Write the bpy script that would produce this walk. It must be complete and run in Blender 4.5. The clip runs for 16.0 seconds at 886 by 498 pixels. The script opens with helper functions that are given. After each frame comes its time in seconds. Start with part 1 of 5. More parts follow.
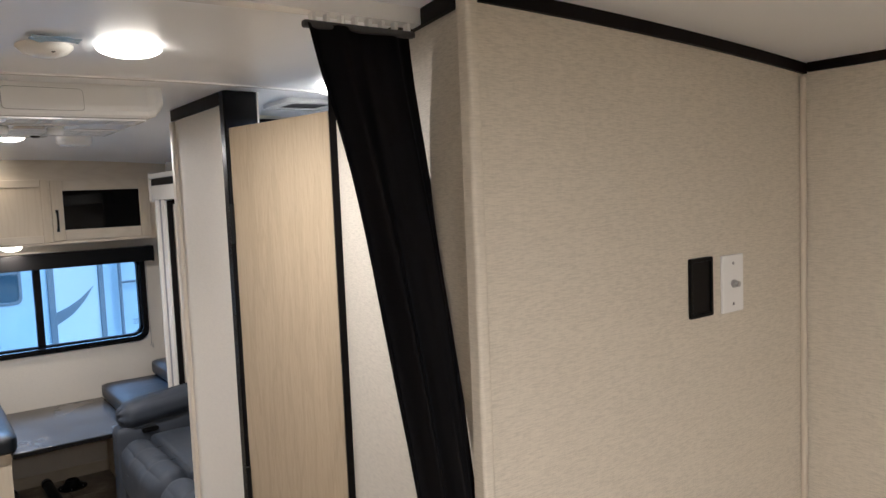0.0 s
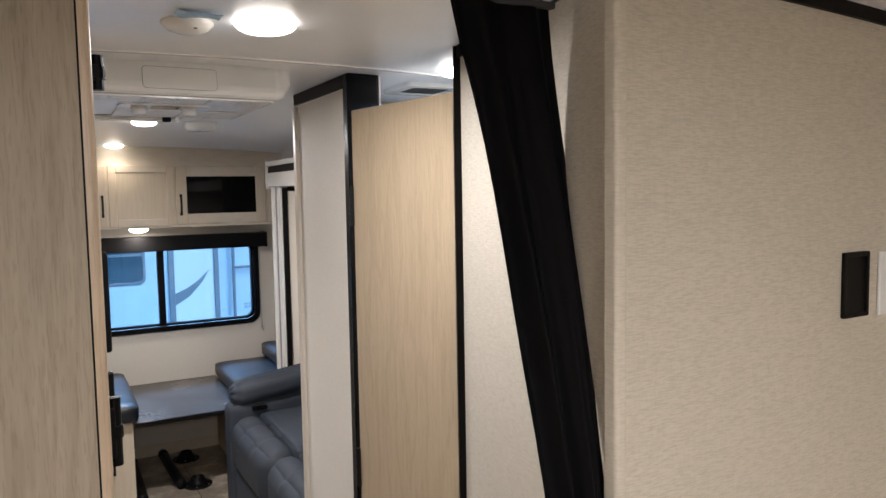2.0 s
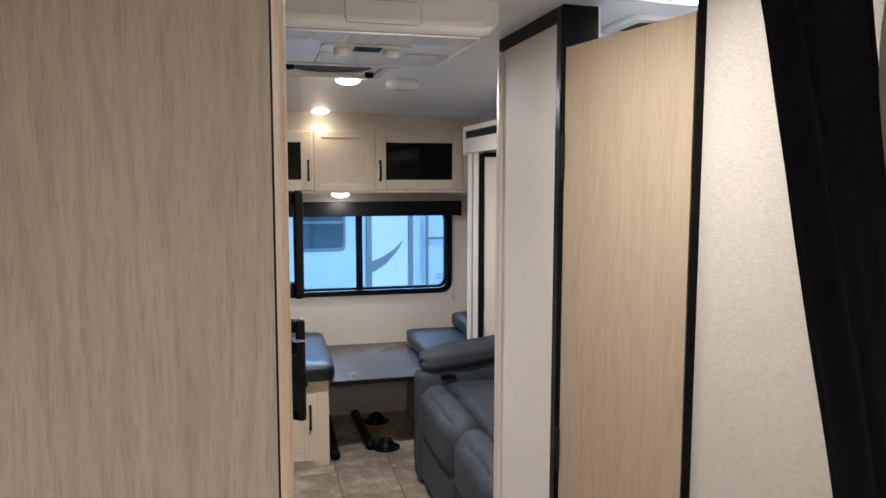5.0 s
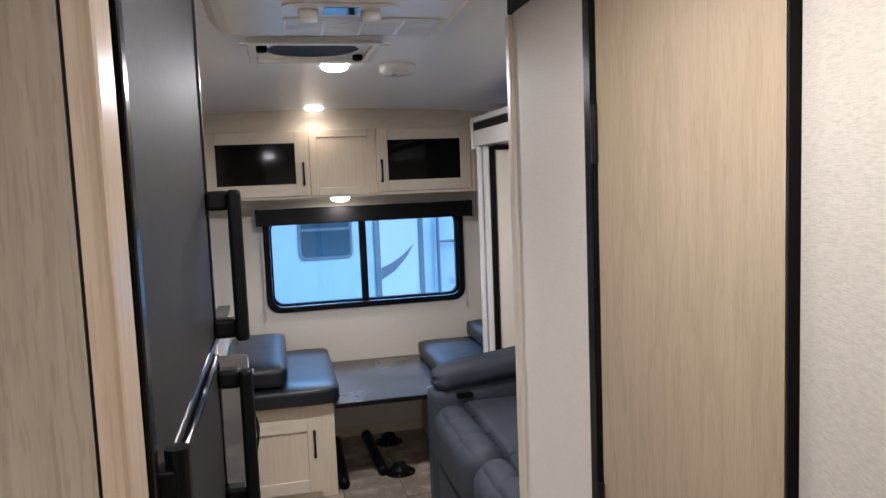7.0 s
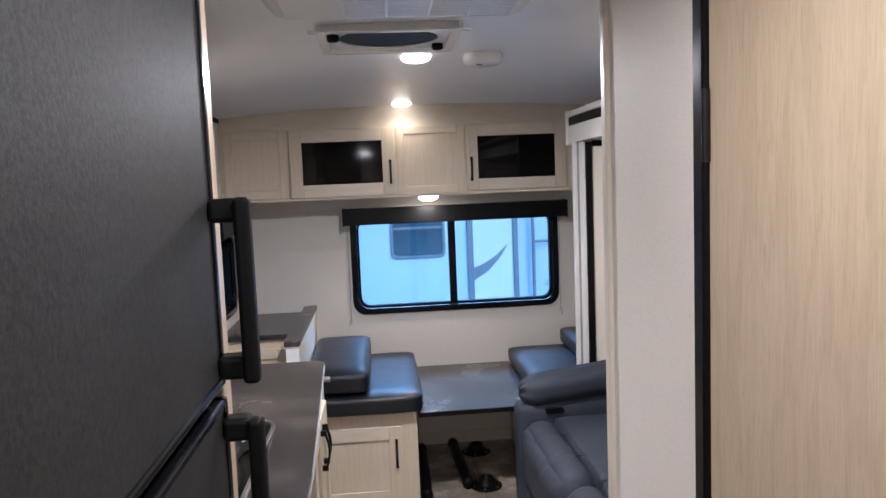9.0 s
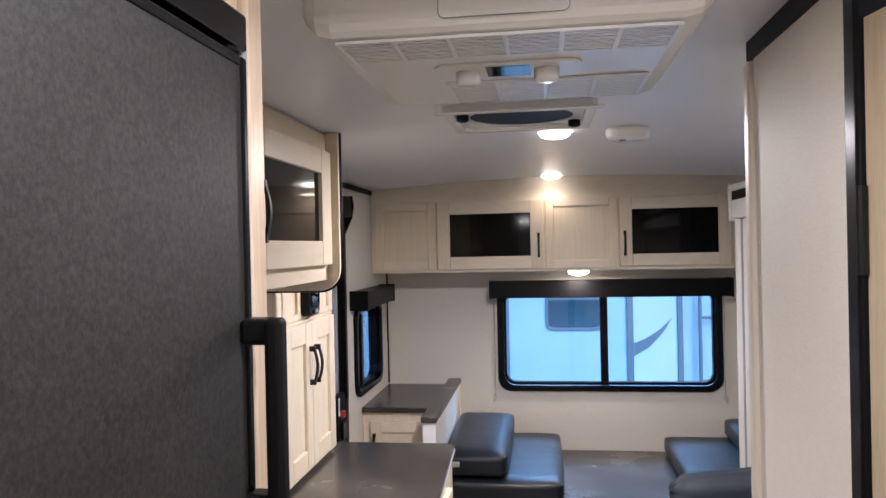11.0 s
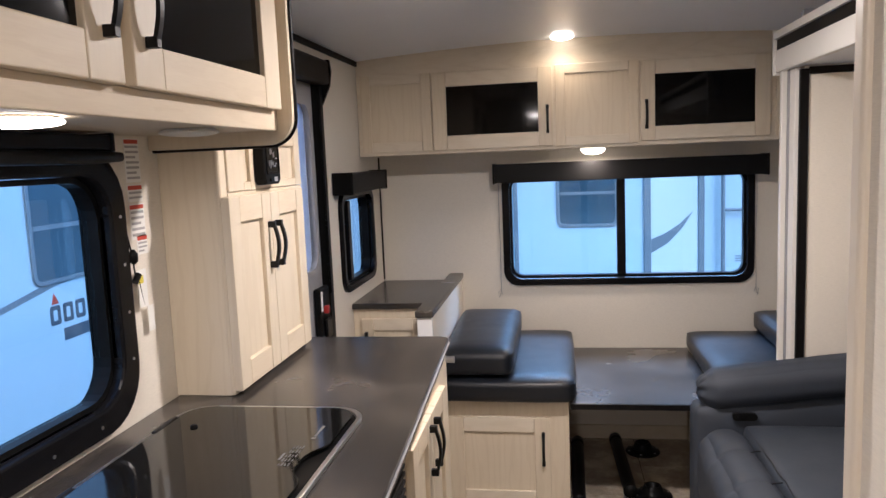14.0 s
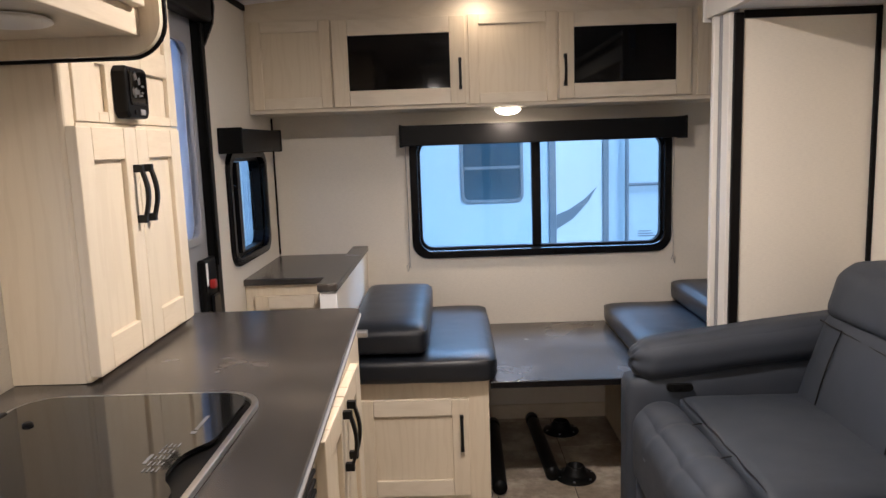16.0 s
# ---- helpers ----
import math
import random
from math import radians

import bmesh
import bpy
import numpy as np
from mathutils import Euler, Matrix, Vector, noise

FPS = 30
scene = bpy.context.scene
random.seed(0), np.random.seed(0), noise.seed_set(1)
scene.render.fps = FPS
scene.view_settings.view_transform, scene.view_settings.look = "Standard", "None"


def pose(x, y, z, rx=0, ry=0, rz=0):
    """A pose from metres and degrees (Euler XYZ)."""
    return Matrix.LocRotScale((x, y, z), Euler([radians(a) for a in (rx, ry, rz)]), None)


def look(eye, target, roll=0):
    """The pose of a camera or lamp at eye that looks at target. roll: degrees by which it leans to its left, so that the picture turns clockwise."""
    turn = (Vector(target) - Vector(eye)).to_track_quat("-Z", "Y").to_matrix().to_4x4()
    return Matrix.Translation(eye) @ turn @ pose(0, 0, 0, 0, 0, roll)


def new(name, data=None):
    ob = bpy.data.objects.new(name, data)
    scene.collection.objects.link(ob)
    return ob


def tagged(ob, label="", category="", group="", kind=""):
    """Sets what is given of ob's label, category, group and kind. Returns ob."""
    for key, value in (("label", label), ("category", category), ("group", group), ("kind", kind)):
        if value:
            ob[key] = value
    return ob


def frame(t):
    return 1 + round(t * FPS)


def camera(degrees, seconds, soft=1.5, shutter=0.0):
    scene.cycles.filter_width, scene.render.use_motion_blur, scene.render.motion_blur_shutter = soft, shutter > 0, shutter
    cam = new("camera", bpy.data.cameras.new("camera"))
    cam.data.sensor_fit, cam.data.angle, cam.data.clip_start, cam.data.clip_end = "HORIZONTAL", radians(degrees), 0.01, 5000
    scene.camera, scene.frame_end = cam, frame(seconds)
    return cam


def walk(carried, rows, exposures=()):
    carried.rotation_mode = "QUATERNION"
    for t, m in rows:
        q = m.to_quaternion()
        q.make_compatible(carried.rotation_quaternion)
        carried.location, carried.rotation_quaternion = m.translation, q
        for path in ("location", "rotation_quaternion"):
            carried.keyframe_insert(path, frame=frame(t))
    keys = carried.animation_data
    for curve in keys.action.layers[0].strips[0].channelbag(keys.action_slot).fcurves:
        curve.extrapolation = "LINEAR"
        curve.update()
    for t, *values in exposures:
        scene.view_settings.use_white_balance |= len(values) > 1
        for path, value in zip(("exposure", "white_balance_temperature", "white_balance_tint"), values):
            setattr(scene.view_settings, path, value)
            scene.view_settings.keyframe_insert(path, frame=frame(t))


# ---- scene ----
cam = camera(62.5, 16.0)
PATH = [
    (0, (0.06, 0.097, 1.676), (1.241, 1.705, 1.522), -2.4),
    (0.5, (0.053, 0.114, 1.672), (1.186, 1.756, 1.522), -2.0),
    (1, (0.047, 0.125, 1.667), (1.141, 1.793, 1.523), -1.5),
    (1.5, (0.042, 0.136, 1.661), (1.094, 1.831, 1.519), -1.1),
    (2, (0.038, 0.152, 1.647), (0.993, 1.903, 1.496), -1.0),
    (2.5, (0.036, 0.173, 1.642), (0.89, 1.974, 1.479), -1.3),
    (3, (0.039, 0.182, 1.637), (0.826, 2.012, 1.467), -1.3),
    (3.5, (0.034, 0.222, 1.636), (0.766, 2.075, 1.459), -0.8),
    (4, (0.028, 0.244, 1.613), (0.653, 2.136, 1.438), -0.4),
    (4.5, (0.039, 0.289, 1.6), (0.544, 2.215, 1.411), -0.2),
    (4.7, (0.051, 0.311, 1.589), (0.532, 2.242, 1.391), 0.3),
    (6.8, (0.171, 0.658, 1.556), (0.604, 2.599, 1.352), -2.4),
    (7, (0.178, 0.695, 1.556), (0.616, 2.637, 1.362), -2.3),
    (7.5, (0.193, 0.807, 1.536), (0.645, 2.746, 1.351), -2.3),
    (8, (0.204, 0.858, 1.524), (0.634, 2.8, 1.31), -1.8),
    (8.5, (0.207, 0.869, 1.547), (0.538, 2.827, 1.314), -2.1),
    (9, (0.262, 0.887, 1.562), (0.432, 2.87, 1.37), -2.3),
    (9.5, (0.315, 0.918, 1.595), (0.338, 2.915, 1.485), -2.2),
    (10, (0.335, 0.941, 1.618), (0.242, 2.938, 1.582), -1.9),
    (10.2, (0.345, 0.953, 1.628), (0.213, 2.949, 1.622), -1.7),
    (12.3, (0.379, 1.118, 1.562), (-0.022, 3.076, 1.5), -1.2),
    (12.5, (0.384, 1.147, 1.555), (-0.012, 3.104, 1.442), -1.4),
    (13, (0.394, 1.220, 1.518), (0.027, 3.178, 1.339), -2.4),
    (13.5, (0.384, 1.318, 1.479), (0.035, 3.277, 1.275), -2.3),
    (14, (0.374, 1.405, 1.45), (0.058, 3.364, 1.206), -2.4),
    (14.5, (0.359, 1.493, 1.42), (0.125, 3.461, 1.151), -2.6),
    (15, (0.331, 1.579, 1.395), (0.167, 3.553, 1.115), -2.2),
    (15.5, (0.315, 1.644, 1.36), (0.21, 3.621, 1.076), -1.9),
    (16, (0.286, 1.687, 1.332), (0.255, 3.666, 1.045), -2.0),
]
walk(cam, [(t, look(eye, target, roll)) for t, eye, target, roll in PATH], exposures=[(0, 1.11, 4900, 12), (4.5, 1.13, 4920, 12), (7, 1.06, 4800, 14), (9, 1.2, 4690, 16), (10, 1.26, 4760, 17), (12.5, 1.27, 4960, 16), (13.3, 1.26, 4930, 17), (14, 1.22, 5150, 17), (14.5, 1.22, 5420, 17), (15.5, 1.2, 5460, 18), (16, 1.19, 5300, 16)])

# ---------------------------------------------------------------- light
world = bpy.data.worlds.new("world")
scene.world = world
world.use_nodes = True
wt = world.node_tree
sky = wt.nodes.new("ShaderNodeTexSky")
sky.sky_type, sky.sun_disc = "NISHITA", False
sky.sun_elevation, sky.sun_rotation = radians(40), radians(146)
sky.air_density, sky.dust_density, sky.ozone_density = 1.0, 1.0, 2.0
wt.nodes["Background"].inputs["Strength"].default_value = 0.15
wt.links.new(sky.outputs["Color"], wt.nodes["Background"].inputs["Color"])

sun_data = bpy.data.lights.new("sun", "SUN")
sun_data.energy, sun_data.angle, sun_data.color = 0.62, radians(20), (1.0, 0.98, 0.95)
new("sun", sun_data).matrix_world = look((0, 0, 12), (-4.0, 6.0, 6.0))

WARM = (1.0, 0.80, 0.57)


def bulb(name, x, y, z, watts, size=0.11, colour=WARM):
    """The light that leaves a dome fitting downward."""
    data = bpy.data.lights.new(name, "AREA")
    data.shape, data.size, data.energy, data.color = "DISK", size, watts, colour
    new(name, data).location = (x, y, z)


bulb("lamp_hall", 0.395, 1.440, 1.905, 3.4, 0.09)
bulb("lamp_galley", 0.402, 3.250, 1.905, 12.2, 0.09)
bulb("lamp_dinette", 0.402, 4.640, 1.893, 0.20, 0.09, (1.0, 0.70, 0.40))
bulb("lamp_under_cabinet", 0.535, 4.879, 1.430, 1.9, 0.09, (1.0, 0.74, 0.46))
bulb("lamp_bath", 0.93, 1.70, 1.880, 3.0, 0.11, (0.92, 0.95, 1.0))
bulb("lamp_counter", -0.325, 2.28, 1.506, 1.9, 0.10)
# Unseen lamp added to light the partition; its place is assumed.
bulb("lamp_bedroom", 0.12, -0.44, 1.900, 14.5)

# added area lamp out of view, standing in for sky above the rear window
sky_fill = bpy.data.lights.new("rear_window_fill", "AREA")
sky_fill.shape, sky_fill.size, sky_fill.size_y, sky_fill.energy, sky_fill.color = "RECTANGLE", 1.7, 0.7, 64.0, (0.54, 0.76, 1.0)
new("rear_window_fill", sky_fill).matrix_world = look((0.85, 5.95, 2.30), (0.60, 4.60, 0.70))

# ---------------------------------------------------------------- materials


def material(name, colour, rough=0.5, metal=0.0, spec=0.5):
    m = bpy.data.materials.new(name)
    m.use_nodes = True
    b = m.node_tree.nodes["Principled BSDF"]
    b.inputs["Base Color"].default_value = (*colour, 1)
    b.inputs["Roughness"].default_value, b.inputs["Metallic"].default_value = rough, metal
    b.inputs["Specular IOR Level"].default_value = spec
    return m, m.node_tree, b


def coords(t, scale=(1, 1, 1), turn=0.0):
    c, p = t.nodes.new("ShaderNodeTexCoord"), t.nodes.new("ShaderNodeMapping")
    p.inputs["Scale"].default_value = scale
    p.inputs["Rotation"].default_value = (0, 0, turn)
    t.links.new(c.outputs["Object"], p.inputs["Vector"])
    return p.outputs["Vector"]


def noise_at(t, vec, scale, detail=4.0, rough=0.55, twist=0.0):
    n = t.nodes.new("ShaderNodeTexNoise")
    n.inputs["Distortion"].default_value = twist
    n.inputs["Scale"].default_value, n.inputs["Detail"].default_value, n.inputs["Roughness"].default_value = scale, detail, rough
    t.links.new(vec, n.inputs["Vector"])
    return n.outputs["Fac"]


def ramp(t, fac, *stops):
    r = t.nodes.new("ShaderNodeValToRGB")
    e = r.color_ramp.elements
    while len(e) < len(stops):
        e.new(0.5)
    for k, (pos, col) in zip(e, stops):
        k.position, k.color = pos, (*col, 1)
    t.links.new(fac, r.inputs["Fac"])
    return r.outputs["Color"]


def mixed(t, a, b, fac, mode="MIX"):
    m = t.nodes.new("ShaderNodeMix")
    m.data_type, m.blend_type = "RGBA", mode
    if isinstance(fac, float):
        m.inputs["Factor"].default_value = fac
    else:
        t.links.new(fac, m.inputs["Factor"])
    for sock, v in ((m.inputs[6], a), (m.inputs[7], b)):
        if isinstance(v, tuple):
            sock.default_value = (*v, 1)
        else:
            t.links.new(v, sock)
    return m.outputs[2]


def bumped(t, b, height, strength, distance=0.002):
    n = t.nodes.new("ShaderNodeBump")
    n.inputs["Strength"].default_value, n.inputs["Distance"].default_value = strength, distance
    t.links.new(height, n.inputs["Height"])
    t.links.new(n.outputs["Normal"], b.inputs["Normal"])


def roughened(t, b, fac, low, high):
    r = t.nodes.new("ShaderNodeMapRange")
    r.inputs["To Min"].default_value, r.inputs["To Max"].default_value = low, high
    t.links.new(fac, r.inputs["Value"])
    t.links.new(r.outputs["Result"], b.inputs["Roughness"])


def wood(name, dark, light, along, rough=0.45, strength=0.5, pores=0.35, fine_pores=False):
    """Printed wood grain that runs along one axis: broad figure, fine lines and short pores."""
    m, t, b = material(name, light, rough, 0, 0.4)

    def stretched(across, length):
        return {"x": (length, across, across), "y": (across, length, across), "z": (across, across, length)}[along]

    figure = noise_at(t, coords(t, stretched(16, 1.1)), 1.0, 3, 0.5, 1.2)
    lines = noise_at(t, coords(t, stretched(150, 6.0)), 1.0, 4, 0.6, 0.6)
    pore = noise_at(t, coords(t, stretched(*((420, 30) if fine_pores else (300, 22)))), 1.0, 2, 0.5, 0.3)
    big = noise_at(t, coords(t, (1, 1, 1)), 2.0, 2)
    mid = tuple((a + c) / 2 for a, c in zip(dark, light))
    base = ramp(t, figure, (0.36, tuple(0.35 * a + 0.65 * c for a, c in zip(mid, light))), (0.60, light))
    fine = ramp(t, lines, (0.34, dark), (0.50, mid), (0.62, light))
    col = mixed(t, base, fine, strength)
    spots = ramp(t, pore, (0.54, (0, 0, 0)), (0.62, (pores, pores, pores)))
    col = mixed(t, col, dark, spots)
    if fine_pores:
        rings = t.nodes.new("ShaderNodeTexWave")
        rings.inputs["Scale"].default_value, rings.inputs["Distortion"].default_value, rings.inputs["Detail"].default_value = 5.0, 14.0, 3.0
        rings.inputs["Detail Scale"].default_value = 1.2
        t.links.new(coords(t, stretched(2.2, 0.35)), rings.inputs["Vector"])
        col = mixed(t, col, ramp(t, rings.outputs["Fac"], (0.10, mid), (0.35, light)), 0.34)
    col = mixed(t, col, ramp(t, big, (0.3, tuple(c * 0.92 for c in light)), (0.7, light)), 0.15)
    t.links.new(col, b.inputs["Base Color"])
    bumped(t, b, lines, 0.12, 0.001)
    roughened(t, b, lines, rough - 0.05, rough + 0.08)
    return m


def painted(name, colour, rough=0.5, grain=300.0, bump=0.05, spread=0.05, spec=0.5, metal=0.0):
    m, t, b = material(name, colour, rough, metal, spec)
    v = coords(t)
    n, big = noise_at(t, v, grain, 3), noise_at(t, v, 3.0, 4)
    lo = tuple(c * (1 - 2 * spread) for c in colour)
    t.links.new(ramp(t, big, (0.3, lo), (0.7, colour)), b.inputs["Base Color"])
    if bump:
        bumped(t, b, n, bump, 0.001)
    roughened(t, b, big, max(0.02, rough - 0.05), rough + 0.07)
    return m


def linen(name, colour, contrast=0.18):
    """Woven wall covering with short drawn-out threads both ways."""
    m, t, b = material(name, colour, 0.62, 0, 0.3)
    a = noise_at(t, coords(t, (60, 60, 620)), 1.0, 3, 0.62)
    c = noise_at(t, coords(t, (440, 440, 48)), 1.0, 3, 0.65)
    big = noise_at(t, coords(t), 2.0, 3)
    col = ramp(t, a, (0.34, tuple(v * (1 - 1.6 * contrast) for v in colour)), (0.58, colour))
    col = mixed(t, col, ramp(t, c, (0.34, tuple(v * (1 - contrast) for v in colour)), (0.6, tuple(min(1, v * 1.05) for v in colour))), 0.25)
    col = mixed(t, col, ramp(t, big, (0.3, tuple(v * 0.93 for v in colour)), (0.7, colour)), 0.3)
    t.links.new(col, b.inputs["Base Color"])
    bumped(t, b, a, 0.25 * contrast, 0.001)
    return m


def glowing(name, colour, strength):
    m, t, b = material(name, (0.9, 0.9, 0.88), 0.4)
    b.inputs["Emission Color"].default_value = (*colour, 1)
    b.inputs["Emission Strength"].default_value = strength
    return m


LINEN = linen("linen_wallboard", (0.675, 0.622, 0.525), 0.21)
LINEN_POST = linen("linen_wrapped_trim", (0.68, 0.627, 0.53), 0.16)
WALL = linen("pale_wallboard", (0.72, 0.672, 0.585), 0.09)
PANEL_WHITE = linen("white_panel_board", (0.80, 0.745, 0.645), 0.08)
OAK_Z = wood("oak_upright", (0.42, 0.31, 0.20), (0.62, 0.50, 0.36), "z")
OAK_DOOR = wood("pale_oak_door", (0.33, 0.245, 0.145), (0.53, 0.43, 0.29), "z", 0.45, 0.36, 0.42, True)
OAK_EDGE = wood("oak_trim", (0.40, 0.30, 0.20), (0.60, 0.49, 0.36), "z", 0.32, 0.6, 0.4)
GREY_OAK = wood("grey_oak_panel", (0.19, 0.152, 0.107), (0.41, 0.355, 0.275), "z", 0.5, 0.34, 0.5, True)
MAPLE_X = wood("whitewashed_maple_x", (0.54, 0.45, 0.33), (0.70, 0.625, 0.50), "x", 0.45, 0.11, 0.11, True)
MAPLE_Y = wood("whitewashed_maple_y", (0.53, 0.42, 0.285), (0.69, 0.595, 0.445), "y", 0.45, 0.2, 0.2, True)
MAPLE_Z = wood("whitewashed_maple_z", (0.52, 0.425, 0.29), (0.675, 0.59, 0.45), "z", 0.45, 0.11, 0.11, True)
# Same maple, with the underside's shade put into its colour.
MAPLE_SHADED = wood("shaded_maple_underside", (0.48, 0.40, 0.29), (0.60, 0.52, 0.40), "y", 0.5, 0.2, 0.12)
CEILING = painted("ceiling_vinyl", (0.85, 0.865, 0.90), 0.30, 90, 0.16, 0.02, 0.4)
WHITE = painted("white_plastic", (0.87, 0.87, 0.865), 0.24, 200, 0.02, 0.02)
WHITE_TRIM = painted("white_trim", (0.78, 0.75, 0.69), 0.4, 200, 0.02, 0.03)
CREAM = painted("cream_trim", (0.70, 0.63, 0.52), 0.4, 120, 0.05, 0.04)
DARK_TRIM = painted("dark_brown_trim", (0.007, 0.006, 0.006), 0.5, 200, 0.03, 0.1, 0.12)
BLACK = painted("black_plastic", (0.005, 0.005, 0.005), 0.38, 300, 0.03, 0.1, 0.12)
BLACK_GLOSS = painted("black_gloss", (0.005, 0.005, 0.006), 0.22, 30, 0.0, 0.1, 0.16)
BLACK_MATT = painted("black_matt_metal", (0.006, 0.006, 0.006), 0.42, 300, 0.05, 0.1, 0.25)
FABRIC = painted("black_curtain_cloth", (0.009, 0.0085, 0.0095), 0.75, 700, 0.3, 0.1, 0.2)
GREY_CLOTH = painted("grey_tape", (0.07, 0.07, 0.075), 0.7, 500, 0.2, 0.1)
VALANCE = painted("black_valance", (0.004, 0.004, 0.0045), 0.42, 500, 0.1, 0.1, 0.14)
STEEL = painted("brushed_steel", (0.55, 0.55, 0.56), 0.28, 60, 0.02, 0.1, 0.5, 1.0)
SLOT_SHADE = painted("grey_slot_shade", (0.40, 0.40, 0.41), 0.5, 80, 0.02, 0.1)
GREY_METAL = painted("grey_track", (0.30, 0.30, 0.31), 0.35, 80, 0.02, 0.1)
RED = painted("red_plastic", (0.32, 0.02, 0.015), 0.4)
PAPER = painted("paper_label", (0.78, 0.77, 0.74), 0.6)
PALE_INK = painted("faint_print", (0.12, 0.118, 0.115), 0.6)
INK = painted("grey_print", (0.36, 0.355, 0.35), 0.6)
INK_RED = painted("red_print", (0.50, 0.06, 0.03), 0.6)
YELLOW = painted("yellow_print", (0.70, 0.60, 0.05), 0.6)


def fridge_skin():
    m, t, b = material("dark_textured_steel", (0.02, 0.02, 0.02), 0.45, 0.0, 0.3)
    v = coords(t)
    fine, big = noise_at(t, v, 240, 4, 0.7), noise_at(t, v, 4, 3)
    t.links.new(ramp(t, fine, (0.34, (0.007, 0.0069, 0.0068)), (0.68, (0.030, 0.0288, 0.0275))), b.inputs["Base Color"])
    bumped(t, b, fine, 0.26, 0.001)
    roughened(t, b, big, 0.50, 0.60)
    return m


def worktop():
    m, t, b = material("dark_stone_laminate", (0.05, 0.045, 0.04), 0.30, 0, 0.8)
    v = coords(t)
    cloud, spot, fine = noise_at(t, v, 3.5, 5, 0.55), noise_at(t, v, 11, 6, 0.65), noise_at(t, v, 180, 3)
    col = ramp(t, cloud, (0.34, (0.013, 0.012, 0.0115)), (0.50, (0.032, 0.029, 0.027)), (0.66, (0.115, 0.098, 0.080)))
    col = mixed(t, col, ramp(t, spot, (0.58, (0.045, 0.04, 0.036)), (0.74, (0.26, 0.21, 0.16))), 0.32)
    scuff = noise_at(t, coords(t, (5, 9, 9), 0.5), 1.0, 8, 0.72, 0.8)
    patch = noise_at(t, v, 2.6, 2)
    worn = mixed(t, ramp(t, scuff, (0.56, (0, 0, 0)), (0.72, (1, 1, 1))), ramp(t, patch, (0.46, (0, 0, 0)), (0.62, (1, 1, 1))), 1.0, "MULTIPLY")
    col = mixed(t, col, (0.25, 0.205, 0.16), mixed(t, worn, (0.5, 0.5, 0.5), 1.0, "MULTIPLY"))
    t.links.new(col, b.inputs["Base Color"])
    bumped(t, b, fine, 0.012, 0.001)
    roughened(t, b, cloud, 0.20, 0.32)
    return m


def leather(name, colour, low, spec=0.5):
    m, t, b = material(name, colour, 0.40, 0, spec)
    v = coords(t)
    vor = t.nodes.new("ShaderNodeTexVoronoi")
    vor.inputs["Scale"].default_value = 420
    t.links.new(v, vor.inputs["Vector"])
    crease, big = noise_at(t, v, 14, 5), noise_at(t, v, 3, 3)
    t.links.new(ramp(t, big, (0.3, tuple(c * 0.85 for c in colour)), (0.7, tuple(c * 1.12 for c in colour))), b.inputs["Base Color"])
    add = t.nodes.new("ShaderNodeMath")
    add.operation = "MULTIPLY_ADD"
    add.inputs[1].default_value = 4.0
    t.links.new(crease, add.inputs[0])
    t.links.new(vor.outputs["Distance"], add.inputs[2])
    bumped(t, b, add.outputs[0], 0.16, 0.002)
    roughened(t, b, crease, low, low + 0.14)
    return m


def floor_tile():
    m, t, b = material("slate_vinyl_tile", (0.2, 0.17, 0.14), 0.38, 0, 0.5)
    v = coords(t)
    info = t.nodes.new("ShaderNodeObjectInfo")
    shift, spread = t.nodes.new("ShaderNodeVectorMath"), t.nodes.new("ShaderNodeVectorMath")
    shift.operation, spread.operation = "ADD", "SCALE"
    spread.inputs[0].default_value = (31.0, 47.0, 13.0)
    t.links.new(info.outputs["Random"], spread.inputs["Scale"])
    t.links.new(v, shift.inputs[0])
    t.links.new(spread.outputs[0], shift.inputs[1])
    v = shift.outputs[0]
    cloud, fine = noise_at(t, v, 5.5, 8, 0.66), noise_at(t, v, 45, 6, 0.7)
    col = ramp(t, cloud, (0.34, (0.11, 0.088, 0.062)), (0.50, (0.29, 0.24, 0.18)), (0.64, (0.62, 0.56, 0.46)))
    col = mixed(t, col, ramp(t, fine, (0.3, (0.15, 0.12, 0.085)), (0.7, (0.48, 0.42, 0.33))), 0.35)
    col = mixed(t, col, ramp(t, info.outputs["Random"], (0.0, (0.76, 0.75, 0.74)), (1.0, (1.0, 1.0, 1.0))), 0.55, "MULTIPLY")
    t.links.new(col, b.inputs["Base Color"])
    bumped(t, b, fine, 0.15, 0.001)
    roughened(t, b, fine, 0.30, 0.48)
    return m


